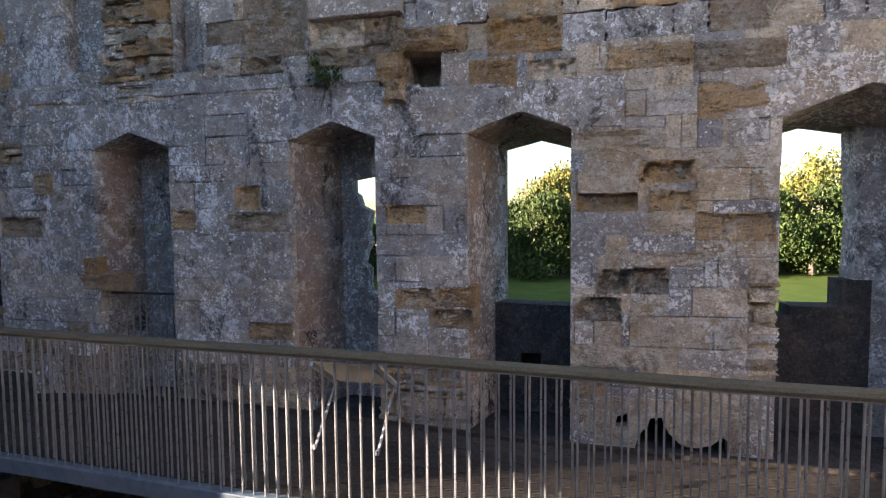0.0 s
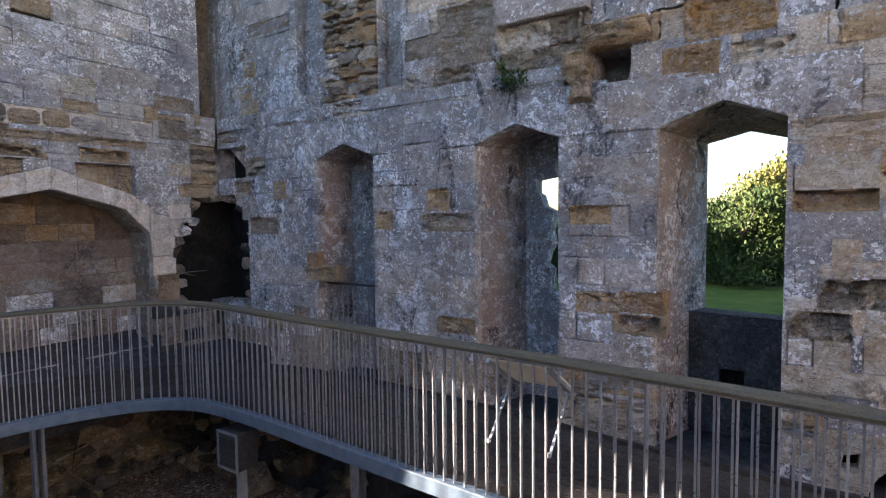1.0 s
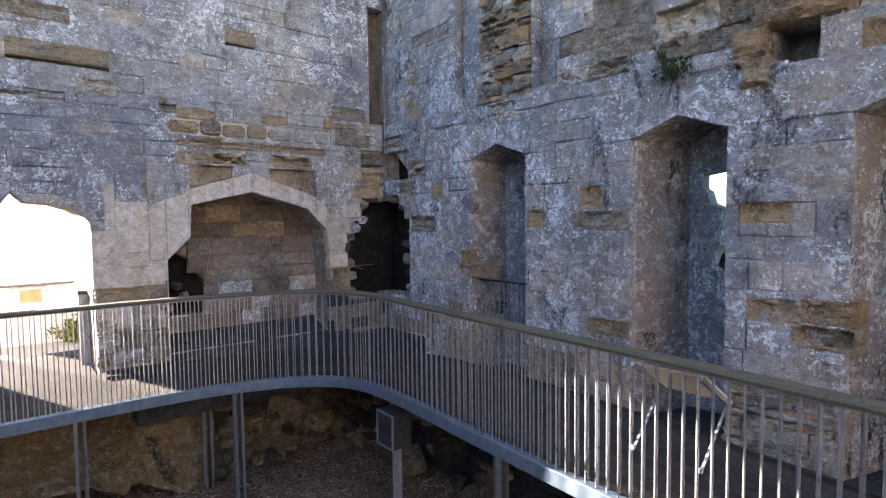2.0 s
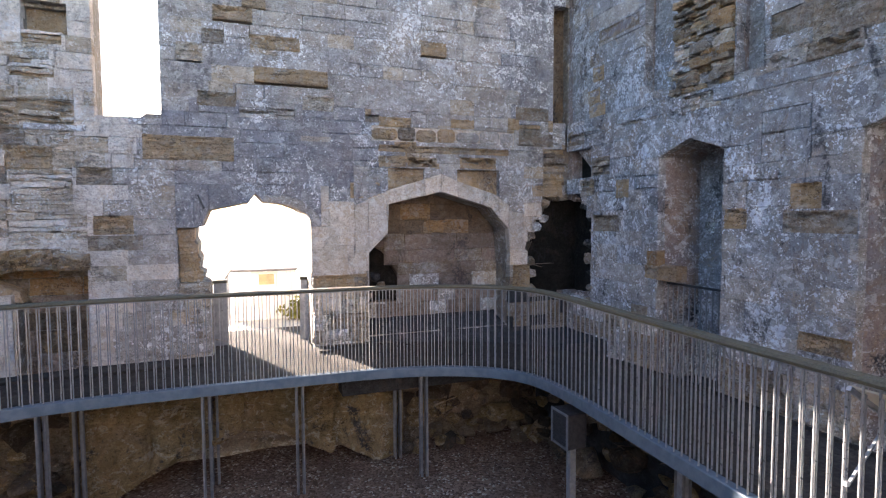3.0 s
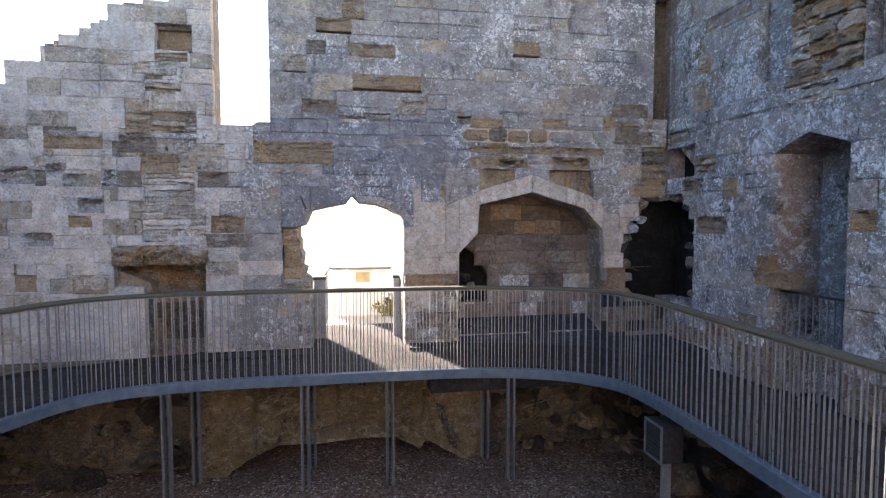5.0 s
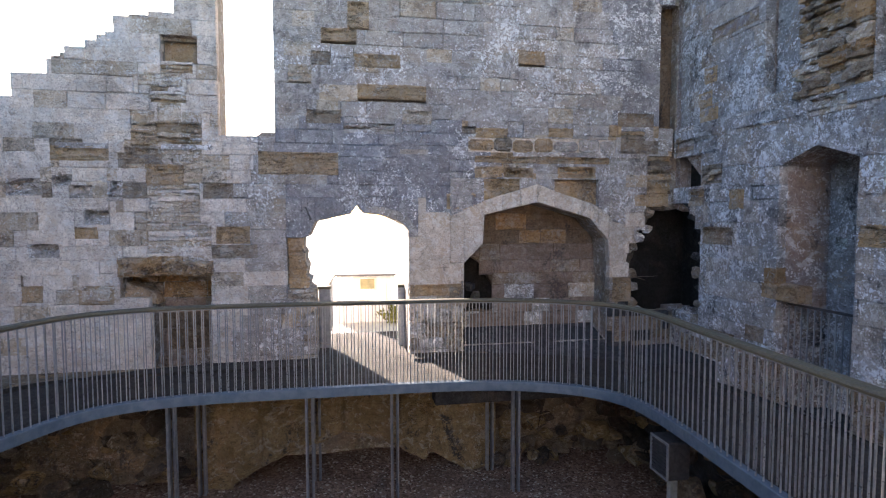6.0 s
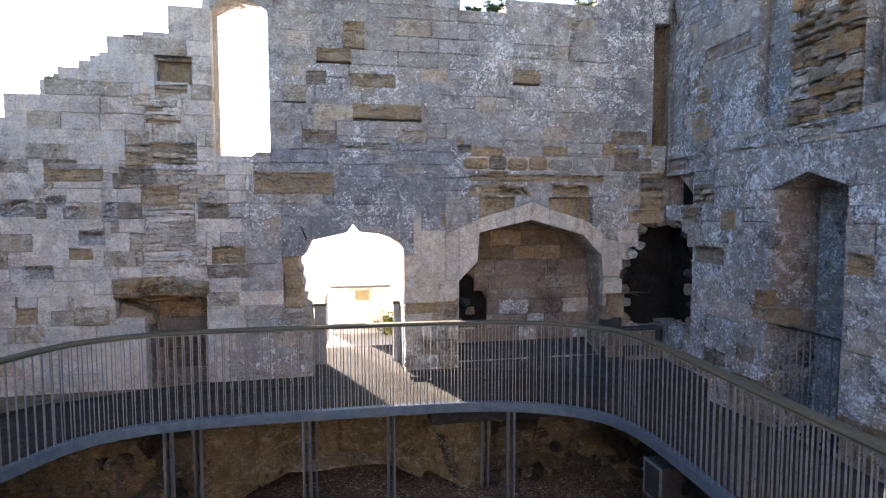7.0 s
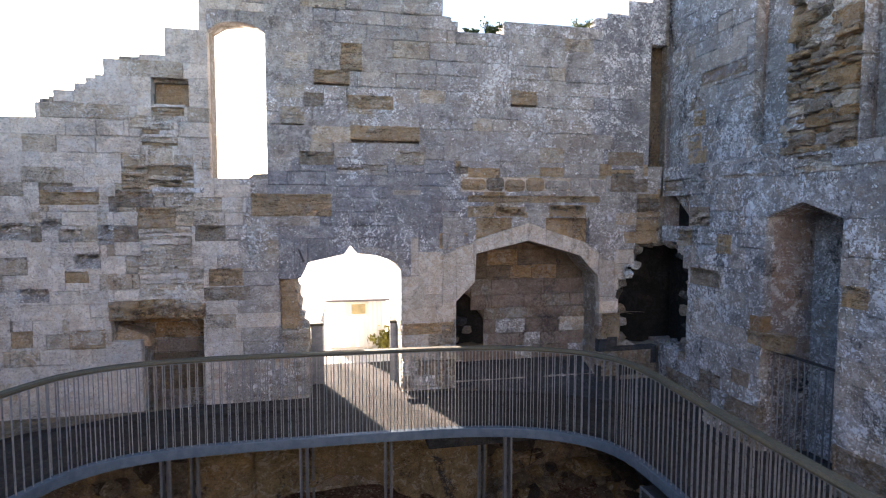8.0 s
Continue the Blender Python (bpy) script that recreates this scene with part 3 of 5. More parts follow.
def beds(face, r, materials, store, rng, deep=0.07, lo=0.035, hi=0.1, long=(0.18, 0.6)):
    """Masonry that has split into thin uneven beds, some lost, some standing proud."""
    z = r[1]
    while z < r[3] - 0.015:
        h = min(rng.uniform(lo, hi), r[3] - z)
        u = r[0]
        while u < r[2] - 0.02:
            w = min(rng.uniform(*long), r[2] - u)
            q = (u, z, u + w, z + h)
            store.append((q, rng.choice(materials), eroded(face, u, z, u + w, z + h, rng.uniform(-deep, deep * 0.45), 0.02, rng, -0.2, 0.02)))
            u += w
        z += h


SOCKETS = {(-1.08, 2.84, -0.63, 3.01): 0.03, (-0.6, 2.84, -0.09, 3.0): 0.12, (0.36, 2.84, 1.03, 3.03): 0.13, (-1.56, 2.31, -1.08, 2.56): 0.06, (-1.06, 3.5, -0.54, 3.64): 0.03, (0.18, 3.52, 0.61, 3.67): 0.03}
stones_n = []
for r in OCHRE_N1 + OCHRE_N2:
    if r in SOCKETS:
        worn_stone(NORTH, r, OCHRE, stones_n, rng, SOCKETS[r])
        continue
    worn_stone(NORTH, r, rng.choice([OCHRE, OCHRE, BROWN] if r[3] < 3.6 else [OCHRE, BROWN, BUFF]), stones_n, rng)
LINTEL = [(-6.52, 1.3, -6.1, 1.58), (-6.1, 1.31, -5.62, 1.6), (-5.62, 1.29, -5.18, 1.52)]
for r in LINTEL:
    stones_n.append((r, OCHRE, crumble(NORTH, *r, 0.03, -0.07, rng, 0.024, 0.05)))
SIDE = [(-7.05, 0.95, -6.56, 1.16)]
for r in SIDE:
    worn_stone(NORTH, r, BUFF, stones_n, rng, 0.0)
for r in PITTED:
    worn_stone(NORTH, r, GREY, stones_n, rng, 0.12)
# a course of rounded rubble set in pale mortar over the fireplace
ROW_N = (-1.2, 3.25, 1.4, 3.5)
slab("mortar", NORTH, [(ROW_N[0], ROW_N[1]), (ROW_N[0], ROW_N[3]), (ROW_N[2], ROW_N[3]), (ROW_N[2], ROW_N[1])], [], -0.025, -0.13, CREAM, wall_north)
rw = random.Random(23)
u = ROW_N[0]
while u < ROW_N[2] - 0.12:
    w = min(rw.uniform(0.2, 0.46), ROW_N[2] - u)
    h0, h1 = ROW_N[1] + rw.uniform(0.0, 0.03), ROW_N[3] - rw.uniform(0.0, 0.05)
    g, k = rw.uniform(0.006, 0.02), rw.uniform(0.03, 0.055)
    poly = [(u + g + k, h0), (u + w - g - k, h0 + rw.uniform(-0.01, 0.01)), (u + w - g, h0 + k), (u + w - g, h1 - k), (u + w - g - k, h1), (u + g + k, h1 + rw.uniform(-0.01, 0.01)), (u + g, h1 - k), (u + g, h0 + k)]
    stones_n.append(((u, h0, u + w, h1), rw.choice([OCHRE, OCHRE, BROWN, GREY]), wedge(NORTH, poly, rw.uniform(0.0, 0.02), rw, -0.1, 0.02, 0.012)))
    u += w
SPLIT_N = [(-6.0, 3.88, -5.5, 4.12), (-5.95, 3.22, -5.3, 3.6), (-6.1, 1.6, -5.2, 2.1), (-6.05, 2.1, -5.35, 2.6), (-5.85, 4.32, -5.4, 4.5), (-3.2, 3.5, -2.4, 3.66), (-1.3, 3.5, -1.06, 3.66), (2.0, 2.58, 2.46, 3.24), (1.5, 3.5, 1.95, 3.66)]
obst = OCHRE_N1 + OCHRE_N2 + LINTEL + SIDE + SPLIT_N + PITTED + [ROW_N] + heads_n + free_n
for r in SPLIT_N:
    if r[2] < -4:
        beds(NORTH, r, [PALE_GLARE, BUFF, BUFF] if r[3] < 3 else [PALE_GLARE, BUFF, OCHRE], stones_n, rng, 0.022 if r[3] < 3 else 0.045, 0.03, 0.1, (0.2, 0.75))
    else:
        beds(NORTH, r, [GREY, BROWN, BUFF] if r[0] < 1.4 else [OCHRE, BROWN, HEARTHS], stones_n, rng, 0.05)
for r in ((-4.08, 1.06, -3.77, 1.22), (-4.08, 1.22, -3.81, 1.41), (-4.08, 1.41, -3.83, 1.62), (-4.08, 1.62, -3.86, 1.86)):
    stones_n.append((r, rng.choice([OCHRE, RUST]), eroded(NORTH, *r, -0.05, 0.03, rng, -0.3)))
for r in courses(rng, -8.9, -0.46, 2.47, north_top, obst):
    if r[1] > 4.0 and r[3] - r[1] < 0.06:
        continue
    # the left end takes the stone whose colour holds the sun's glare
    left = r[0] + 0.5 * lump(r[0], r[1], 3)
    m = (PALE_GLARE if left < -4.9 else GREY) if rng.random() < 0.9 else BUFF
    if -4.2 < left < -1.2 and 1.9 < r[1] < 3.6 or r[0] > 0.9 and r[1] > 3.6:
        m = FLECK
    if r[0] < -5 and r[1] < 3.3 and rng.random() < 0.08:
        m = rng.choice([BUFF, BROWN])
    if r[0] > -1.6 and 2.8 < r[1] < 3.7 and rng.random() < 0.2:
        m = OCHRE
    if 0.95 < r[1] < 2.1 and (-2.2 < r[0] < -1.2 or 1.25 < r[0] < 1.75):
        m = CREAM
    if -2.2 < r[0] < -1.3 and r[1] < 0.95:
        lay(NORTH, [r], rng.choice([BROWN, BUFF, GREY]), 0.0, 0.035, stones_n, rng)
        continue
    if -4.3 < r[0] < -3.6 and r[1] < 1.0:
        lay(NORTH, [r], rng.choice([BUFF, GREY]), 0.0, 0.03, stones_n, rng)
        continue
    # lowest stones from the fireplace to the corner are mostly dark
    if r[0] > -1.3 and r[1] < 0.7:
        m = rng.choice([DARK_STONE, DARK_STONE, BROWN])
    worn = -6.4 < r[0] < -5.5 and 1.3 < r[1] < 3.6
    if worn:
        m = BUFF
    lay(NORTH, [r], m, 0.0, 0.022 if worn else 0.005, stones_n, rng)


def heads(face, line, top, material, store, rng, proud=0.0, back=-0.16):
    """Stones that stand on a polyline and end on a level line, or on a second polyline."""
    tops = top if isinstance(top, list) else [(u, top) for u, _ in line]
    for (a, b), (c, d) in zip(zip(line, line[1:]), zip(tops, tops[1:])):
        g = GAP if b[0] > a[0] else -GAP
        poly = [(a[0] + g, a[1]), (b[0] - g, b[1]), (d[0] - g, d[1] - GAP), (c[0] + g, c[1] - GAP)]
        store.append(((min(a[0], b[0]), min(a[1], b[1]), max(a[0], b[0]), max(c[1], d[1])), material, wedge(face, poly, proud + rng.uniform(-0.004, 0.004), rng, back)))


heads(NORTH, [(-4.1, 1.86), (-3.86, 1.86), (-3.77, 1.88), (-3.66, 2.12), (-3.2, 2.22), (-3.1, 2.24), (-3.0, 2.38), (-2.89, 2.25)], 2.5, FLECK, stones_n, rng)
rim = [(-2.89, 2.25), (-2.6, 2.22), (-2.4, 2.15), (-2.27, 2.07), (-2.2, 1.97), (-2.19, 1.86)]
over = [(-2.89, 2.36), (-2.56, 2.34), (-2.33, 2.27), (-2.17, 2.16), (-2.06, 2.02), (-2.03, 1.86)]
heads(NORTH, rim, over, GREY, stones_n, rng, 0.004)
heads(NORTH, over, 2.5, FLECK, stones_n, rng)
heads(NORTH, [(-2.03, 1.86), (-1.9, 1.86)], 2.5, CREAM, stones_n, rng)
# fireplace: cream voussoirs, then stones that level the course above them
soffit = [(-1.5, 1.42), (-1.27, 1.42), (-0.95, 1.74), (-0.92, 2.22), (-0.62, 2.29), (-0.3, 2.36), (0.0, 2.43), (0.3, 2.345), (0.62, 2.255), (0.95, 2.16), (1.06, 2.02), (1.28, 1.8), (1.31, 1.42), (1.6, 1.42)]
extra = [(-1.5, 2.2), (-1.27, 2.3), (-0.98, 2.42), (-0.93, 2.45), (-0.62, 2.55), (-0.3, 2.64), (0.0, 2.74), (0.3, 2.62), (0.62, 2.52), (0.95, 2.42), (1.1, 2.36), (1.3, 2.2), (1.36, 2.1), (1.6, 2.05)]
heads(NORTH, soffit, extra, CREAM, stones_n, rng, 0.006)
heads(NORTH, extra[:4], 2.82, GREY, stones_n, rng, 0.0)
heads(NORTH, extra[3:6], 2.82, OCHRE, stones_n, rng, -0.06)
heads(NORTH, extra[5:8], 2.82, GREY, stones_n, rng, 0.0)
heads(NORTH, extra[7:11], 2.82, OCHRE, stones_n, rng, -0.1)
heads(NORTH, extra[10:], 2.82, GREY, stones_n, rng, 0.0)
heads(NORTH, [(-5.06, 5.58), (-4.9, 5.7), (-4.65, 5.74), (-4.4, 5.7), (-4.24, 5.6)], 5.9, GREY, stones_n, rng)
lay(NORTH, [(-2.18, 1.08, -1.75, 1.86), (-2.18, 0.5, -1.72, 0.9)], CREAM, 0.006, 0.003, stones_n, rng)
for u in np.arange(-8.0, 2.1, 0.71):
    if not -5.2 < u < -2.7 and rng.random() < 0.8:
        lay(NORTH, [(float(u), 3.19, float(u) + 0.71, 3.27)], GREY, 0.016, 0.004, stones_n, rng)
# a bent iron pin over the doorway's corner
bm = bmesh.new()
box(bm, -3.735, 7.6, 2.14, -3.71, 7.74, 2.165)
for v in box(bm, -3.735, 7.6, 2.165, -3.71, 7.625, 2.34)[4:]:
    v.co.x -= 0.07
part("iron_pin", bm, DARK, wall_north, "short rusted iron pin")
# stones of the recesses' backs
deep = Face("y", 7.74 + 0.6)
for r in courses(random.Random(8), -1.3, 0.0, 1.36, lambda u: 2.5, [(-1.4, 0.5, -0.86, 1.48), (-0.86, 0.5, -0.62, 1.16)], 0.2, 0.3, (0.3, 0.7)):
    m = rng.choice([HEARTHS, HEARTHS, HEARTHS, RUST]) if r[1] > 1.6 else rng.choice([PINK, PINK, PINK, BROWN]) if r[1] > 0.75 else rng.choice([GREY, BUFF])
    if 0.8 < r[1] < 1.2 and r[0] < 0.2 and rng.random() < 0.3:
        m = BUFF
    # the back's lowest stones are the dark ones
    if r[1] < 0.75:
        m = rng.choice([BUFF, PINK, PINK, GREY]) if r[3] > 0.42 else DARK_STONE
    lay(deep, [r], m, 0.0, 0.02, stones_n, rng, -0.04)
rs = random.Random(41)
for z in (0.6, 0.78, 0.95, 1.12, 1.3):
    boulder("hole_stone", -1.2 + rs.uniform(-0.1, 0.35), 7.74 + 0.72, z, rs.uniform(0.08, 0.13), rs, rs.choice((BROWN, DARK_STONE)), wall_north, 0.8)
v, f = wedge(NORTH, [(-6.52, 0.9), (-6.02, 0.86), (-6.06, 1.02), (-6.46, 1.2)], -0.13, random.Random(2), -0.45, 0.02, 0.02)
mesh("stone", v, f, OCHRE, wall_north)
deep2 = Face("y", 7.74 + 0.48)
for r in courses(random.Random(9), -6.55, -0.2, -5.1, lambda u: 1.35, [], 0.22, 0.34, (0.35, 0.8)):
    lay(deep2, [r], rng.choice([RUST, BROWN]) if r[1] > 0.75 else rng.choice([HEARTHS, BROWN, PINK]), 0.0, 0.011, stones_n, rng, -0.04)

# ---- wall_east: four window bays ----


def bay(a, b, c, s=2.85, p=3.05, base=-0.6):
    """Outline of a bay with a straight-sided pointed head: sides a > b, peak at c."""
    return [(b, base), (b, s), (c, p), (a, s), (a, base)]


B1, B2, B3, B4 = bay(5.36, 4.24, 4.8), bay(2.62, 1.57, 2.08), bay(0.54, -0.55, -0.05), bay(-2.47, -4.0, -3.2, 2.86, 3.14)
B1b, B2b, B3b, B4b = bay(5.2, 4.24, 4.7), bay(2.3, 1.57, 1.95), bay(0.22, -0.55, -0.2, 2.78, 2.88), bay(-2.5, -3.75, -3.0, 2.76, 2.9)
CORNER = [(7.02, 0.58), (7.0, 1.2), (6.98, 1.75), (7.1, 2.1), (7.3, 2.3), (8.5, 2.36), (8.5, 0.5)]
NOTCH = [(6.95, 2.7), (7.25, 2.94), (7.55, 3.2), (7.735, 3.22), (7.735, 2.62), (7.35, 2.66)]
wall_east = slab("wall_east", EAST, [(-8.0, -1.8), (-8.0, 6.2), (1.2, 6.2), (1.2, 6.6), (3.72, 6.6), (3.72, 3.72), (4.1, 3.72), (4.1, 6.9), (8.68, 6.9), (8.68, -1.8)],
                 [[(0.8, 3.7), (1.2, 3.72), (1.18, 3.24), (0.9, 3.2)], (B1, B1b), (B2, B2b), (B3, B3b), (B4, B4b), ragged(CORNER, 0.05, 3), NOTCH, [(5.22, 3.86), (5.2, 6.5), (5.82, 6.5), (5.84, 3.86)], [(-2.1, -0.6), (-2.1, -0.04), (-0.95, -0.04), (-0.95, -0.6)]], -0.13, -1.1, JAMB)
tagged(wall_east, "ruined lichen-covered limestone wall with four pointed window bays", "wall", kind="structure")
slab("bay_back", EAST, [(5.5, -0.4), (5.5, 3.2), (4.1, 3.2), (4.1, -0.4)], [ragged([(5.0, 1.75), (4.98, 1.9), (5.16, 1.91), (5.17, 1.74)], 0.01, 6, 0.06)], -0.7, -0.95, BLUE, wall_east)
slab("bay_back", EAST, [(2.7, -0.4), (2.7, 3.2), (1.4, 3.2), (1.4, -0.4)],
     [[(2.22, 2.3), (2.22, 2.46), (1.96, 2.5), (1.96, 2.74), (1.6, 2.74), (1.6, 0.9), (2.02, 1.0), (2.02, 1.3), (2.1, 1.36), (2.06, 1.52), (2.0, 1.62), (2.03, 1.8), (1.98, 2.05), (2.12, 2.12), (2.16, 2.26)]], -0.9, -1.1, BLUE, wall_east)
# parapets get the dark stone for the shade deep in the bays
slab("bay_parapet", EAST, [(0.6, -0.4), (0.6, 0.93), (-0.6, 0.9), (-0.6, -0.4)], [[(0.03, 0.05), (0.03, 0.32), (-0.21, 0.32), (-0.21, 0.05)]], -0.75, -1.08, DARK_STONE, wall_east)
slab("bay_parapet", EAST, [(-2.4, -0.4), (-2.4, 0.86), (-2.85, 0.86), (-2.85, 0.97), (-3.33, 0.97), (-3.33, 1.26), (-3.6, 1.26), (-3.6, -0.4)], [], -0.75, -1.08, DARK_STONE, wall_east)
slab("bay_jamb", EAST, [(-3.6, -0.4), (-3.6, 1.262), (-3.44, 1.262), (-3.46, 1.9), (-3.4, 2.95), (-4.1, 2.95), (-4.1, -0.4)], [], -0.75, -1.08, BLUE, wall_east)
# near-black sheets carry the shade of the hollow, notch and holes in their colour
slab("hollow_back", EAST, [(-2.2, -0.6), (-2.2, 0.1), (-0.8, 0.1), (-0.8, -0.6)], [], -0.45, -0.8, HOLE_SHADE, wall_east)
slab("notch_back", EAST, [(6.8, 2.5), (6.8, 3.4), (7.9, 3.4), (7.9, 2.5)], [], -0.35, -0.9, HOLE_SHADE, wall_east)
slab("hole_back", EAST, [(6.8, 0.4), (6.8, 2.45), (8.4, 2.45), (8.4, 0.4)], [], -0.55, -1.0, HOLE_SHADE, wall_east)
slab("drain_back", EAST, [(0.1, 0.0), (0.1, 0.4), (-0.3, 0.4), (-0.3, 0.0)], [], -1.0, -1.07, HOLE_SHADE, wall_east)
slab("upper_back", EAST, [(5.1, 3.7), (5.1, 6.6), (5.95, 6.6), (5.95, 3.7)], [], -0.32, -0.8, BLUE, wall_east)
slab("upper_back", EAST, [(0.7, 3.3), (0.7, 6.0), (1.3, 6.0), (1.3, 3.3)], [], -0.5, -1.0, CORE, wall_east)
slab("upper_back", EAST, [(3.6, 3.6), (3.6, 6.4), (4.2, 6.4), (4.2, 3.6)], [], -0.22, -1.0, GREY, wall_east)

OCHRE_E = [(5.0, 1.07, 5.62, 1.27), (5.37, 1.28, 5.58, 1.48), (6.0, 2.3, 6.3, 2.58), (6.22, 1.75, 6.91, 2.02), (2.64, 1.81, 3.42, 2.05), (3.0, 2.07, 3.35, 2.35), (2.64, 0.52, 3.21, 0.73), (3.9, 1.85, 4.2, 2.08),
           (0.45, 0.98, 0.9, 1.2), (0.9, 0.95, 1.36, 1.17), (0.45, 0.75, 0.97, 0.96), (1.0, 1.9, 1.45, 2.1), (-1.5, 1.17, -1.15, 1.45), (-1.15, 1.17, -0.8, 1.43), (-1.05, 0.88, -0.58, 1.13),
           (-1.45, 2.6, -0.57, 2.82), (-1.74, 2.28, -1.2, 2.5), (-1.2, 2.0, -0.6, 2.19), (-2.36, 2.88, -1.74, 3.22), (-2.49, 3.34, -1.7, 3.6), (-1.7, 3.4, -0.9, 3.63), (0.0, 3.3, 0.5, 3.6),
           (-0.6, 3.35, -0.1, 3.55), (-2.44, 1.71, -1.73, 1.98), (-1.82, 1.45, -1.1, 1.59), (-1.73, 2.0, -1.3, 2.2), (2.35, 3.82, 3.15, 4.55), (-0.45, 3.64, 0.3, 4.0)]
FLUSH = [(-2.49, 3.34, -1.7, 3.6), (-1.7, 3.4, -0.9, 3.63), (-2.36, 2.88, -1.74, 3.22)]
UNDERCUT = [(-1.74, 2.28, -1.2, 2.5), (-1.2, 2.0, -0.6, 2.19), (-1.5, 1.17, -1.15, 1.45), (-1.15, 1.17, -0.8, 1.43), (-1.05, 0.88, -0.58, 1.13), (0.45, 0.75, 0.97, 0.96)]
bays_e = [(5.36, 4.24, 4.8, 2.85, 3.05, 3.4), (2.62, 1.57, 2.08, 2.85, 3.05, 3.4), (0.54, -0.55, -0.05, 2.85, 3.05, 3.36), (-2.47, -4.0, -3.2, 2.86, 3.14, 3.42)]
ROUGH_E = [(2.64, 3.63, 3.2, 3.82), (3.2, 3.63, 3.7, 3.83), (1.3, 3.63, 1.75, 3.86), (1.75, 3.63, 2.35, 3.84), (1.3, 3.86, 1.66, 4.14), (1.66, 3.85, 2.3, 4.14)]
SPLIT_E = [(-2.48, 0.4, -2.22, 1.3), (-0.9, 0.0, -0.57, 0.4), (6.9, 2.36, 7.3, 2.64), (0.62, 0.0, 1.5, 0.3), (6.5, 2.7, 6.95, 3.0), (4.3, 3.3, 4.95, 3.62), (7.2, 3.24, 7.7, 3.6)]
PIER_E = [(4.12, 3.66, 5.16, 6.85)]
CORBEL = (1.22, 4.15, 2.3, 4.52)
PANEL_E = [(6.75, 3.72, 7.2, 3.98), (6.9, 3.98, 7.25, 4.2), (6.8, 4.32, 7.1, 4.56), (5.95, 4.95, 6.95, 5.15), (6.95, 4.6, 7.2, 4.8)]
stones_e = []
obst = OCHRE_E + ROUGH_E + SPLIT_E + PIER_E + PANEL_E + [CORBEL] + [(1.2, 3.2, 1.5, 3.72), (0.62, 3.72, 1.3, 3.95), (-2.2, -0.6, -0.8, 0.1), (6.96, 0.55, 7.8, 1.98), (7.1, 1.98, 7.8, 2.2), (7.25, 2.2, 7.8, 2.4), (6.98, 2.68, 7.735, 3.2), (3.72, 3.72, 4.1, 7.5), (5.22, 3.86, 5.82, 6.5), (0.8, 3.2, 1.2, 3.72)]
for a, b, c, s, p, t in bays_e:
    obst += [(b, -0.5, a, s), (b - 0.515, s, a + 0.515, t)]
    for e, o in ((a, a + 0.515), (b, b - 0.515)):
        sg = 1 if e > c else -1
        poly = [(c + sg * GAP, p), (e, s + GAP), (o - sg * GAP, s + GAP), (o - sg * GAP, t - GAP), (c + sg * GAP, t - GAP)]
        stones_e.append(((min(c, o), s, max(c, o), t), BLUE if a > -2 else GREY, wedge(EAST, poly, 0.006, rng)))
for r in OCHRE_E:
    worn_stone(EAST, r, rng.choice([OCHRE, BROWN, RUST]) if r[0] > -0.5 else rng.choice([OCHRE, BROWN, BUFF]), stones_e, rng, 0.13 if r in UNDERCUT else -0.02 if r in FLUSH else rng.uniform(0.01, 0.06))
for r in SPLIT_E:
    beds(EAST, r, [BUFF, BROWN, OCHRE, GREY], stones_e, rng, 0.07)
for r in ROUGH_E:
    stones_e.append((r, rng.choice([BROWN, GREY, BROWN, BUFF]), crumble(EAST, *r, 0.03, 0.05, rng, 0.022, 0.035)))
for r in PANEL_E:
    worn_stone(Face("x", 2.6), r, rng.choice([OCHRE, OCHRE, BROWN]), stones_e, rng, 0.03)
# torn end of a cross wall: rough beds that overhang, with smoother blocks along one side
rp = random.Random(52)
for u0, z0, u1, z1 in PIER_E:
    z = z0
    while z < z1 - 0.03:
        h = min(rp.choice((0.05, 0.07, 0.1, 0.14)) * rp.uniform(0.8, 1.2), z1 - z)
        u = u0 + rp.uniform(-0.02, 0.03)
        while u < u1 - 0.06:
            w = rp.uniform(0.14, 0.36)
            b = min(u + w, u1 + rp.uniform(-0.1, 0.03))
            if b - u > 0.03:
                smooth_side = u < 4.45 and 3.8 < z < 5.2
                out = rp.uniform(-0.05, 0.07) + (0.04 if 3.8 < z < 4.0 else 0.0)
                if smooth_side and rp.random() < 0.6:
                    stones_e.append(((u, z, b, z + h), rp.choice((RUST, BROWN)), eroded(EAST, u, z, b, z + h, 0.06, 0.012, rp, -0.25)))
                else:
                    stones_e.append(((u, z, b, z + h), rp.choice((OCHRE, OCHRE, BROWN, BUFF, GREY)), eroded(EAST, u, z, b, z + h, out, 0.04, rp, -0.25, rp.uniform(-0.03, 0.03))))
            u += w
        z += h
stones_e.append((CORBEL, GREY, block(EAST, *CORBEL, 0.12, 0.008, rng)))
# broken overhanging stones beside the hole above the bays
for r in ((1.2, 3.2, 1.42, 3.45), (1.22, 3.45, 1.5, 3.72), (0.62, 3.72, 1.3, 3.95)):
    stones_e.append((r, OCHRE, eroded(EAST, *r, 0.12, 0.05, rng, -0.2, -0.12)))


def east_top(u):
    return 6.85 if u > 4.1 else 6.5 if u > 1.2 else 6.1


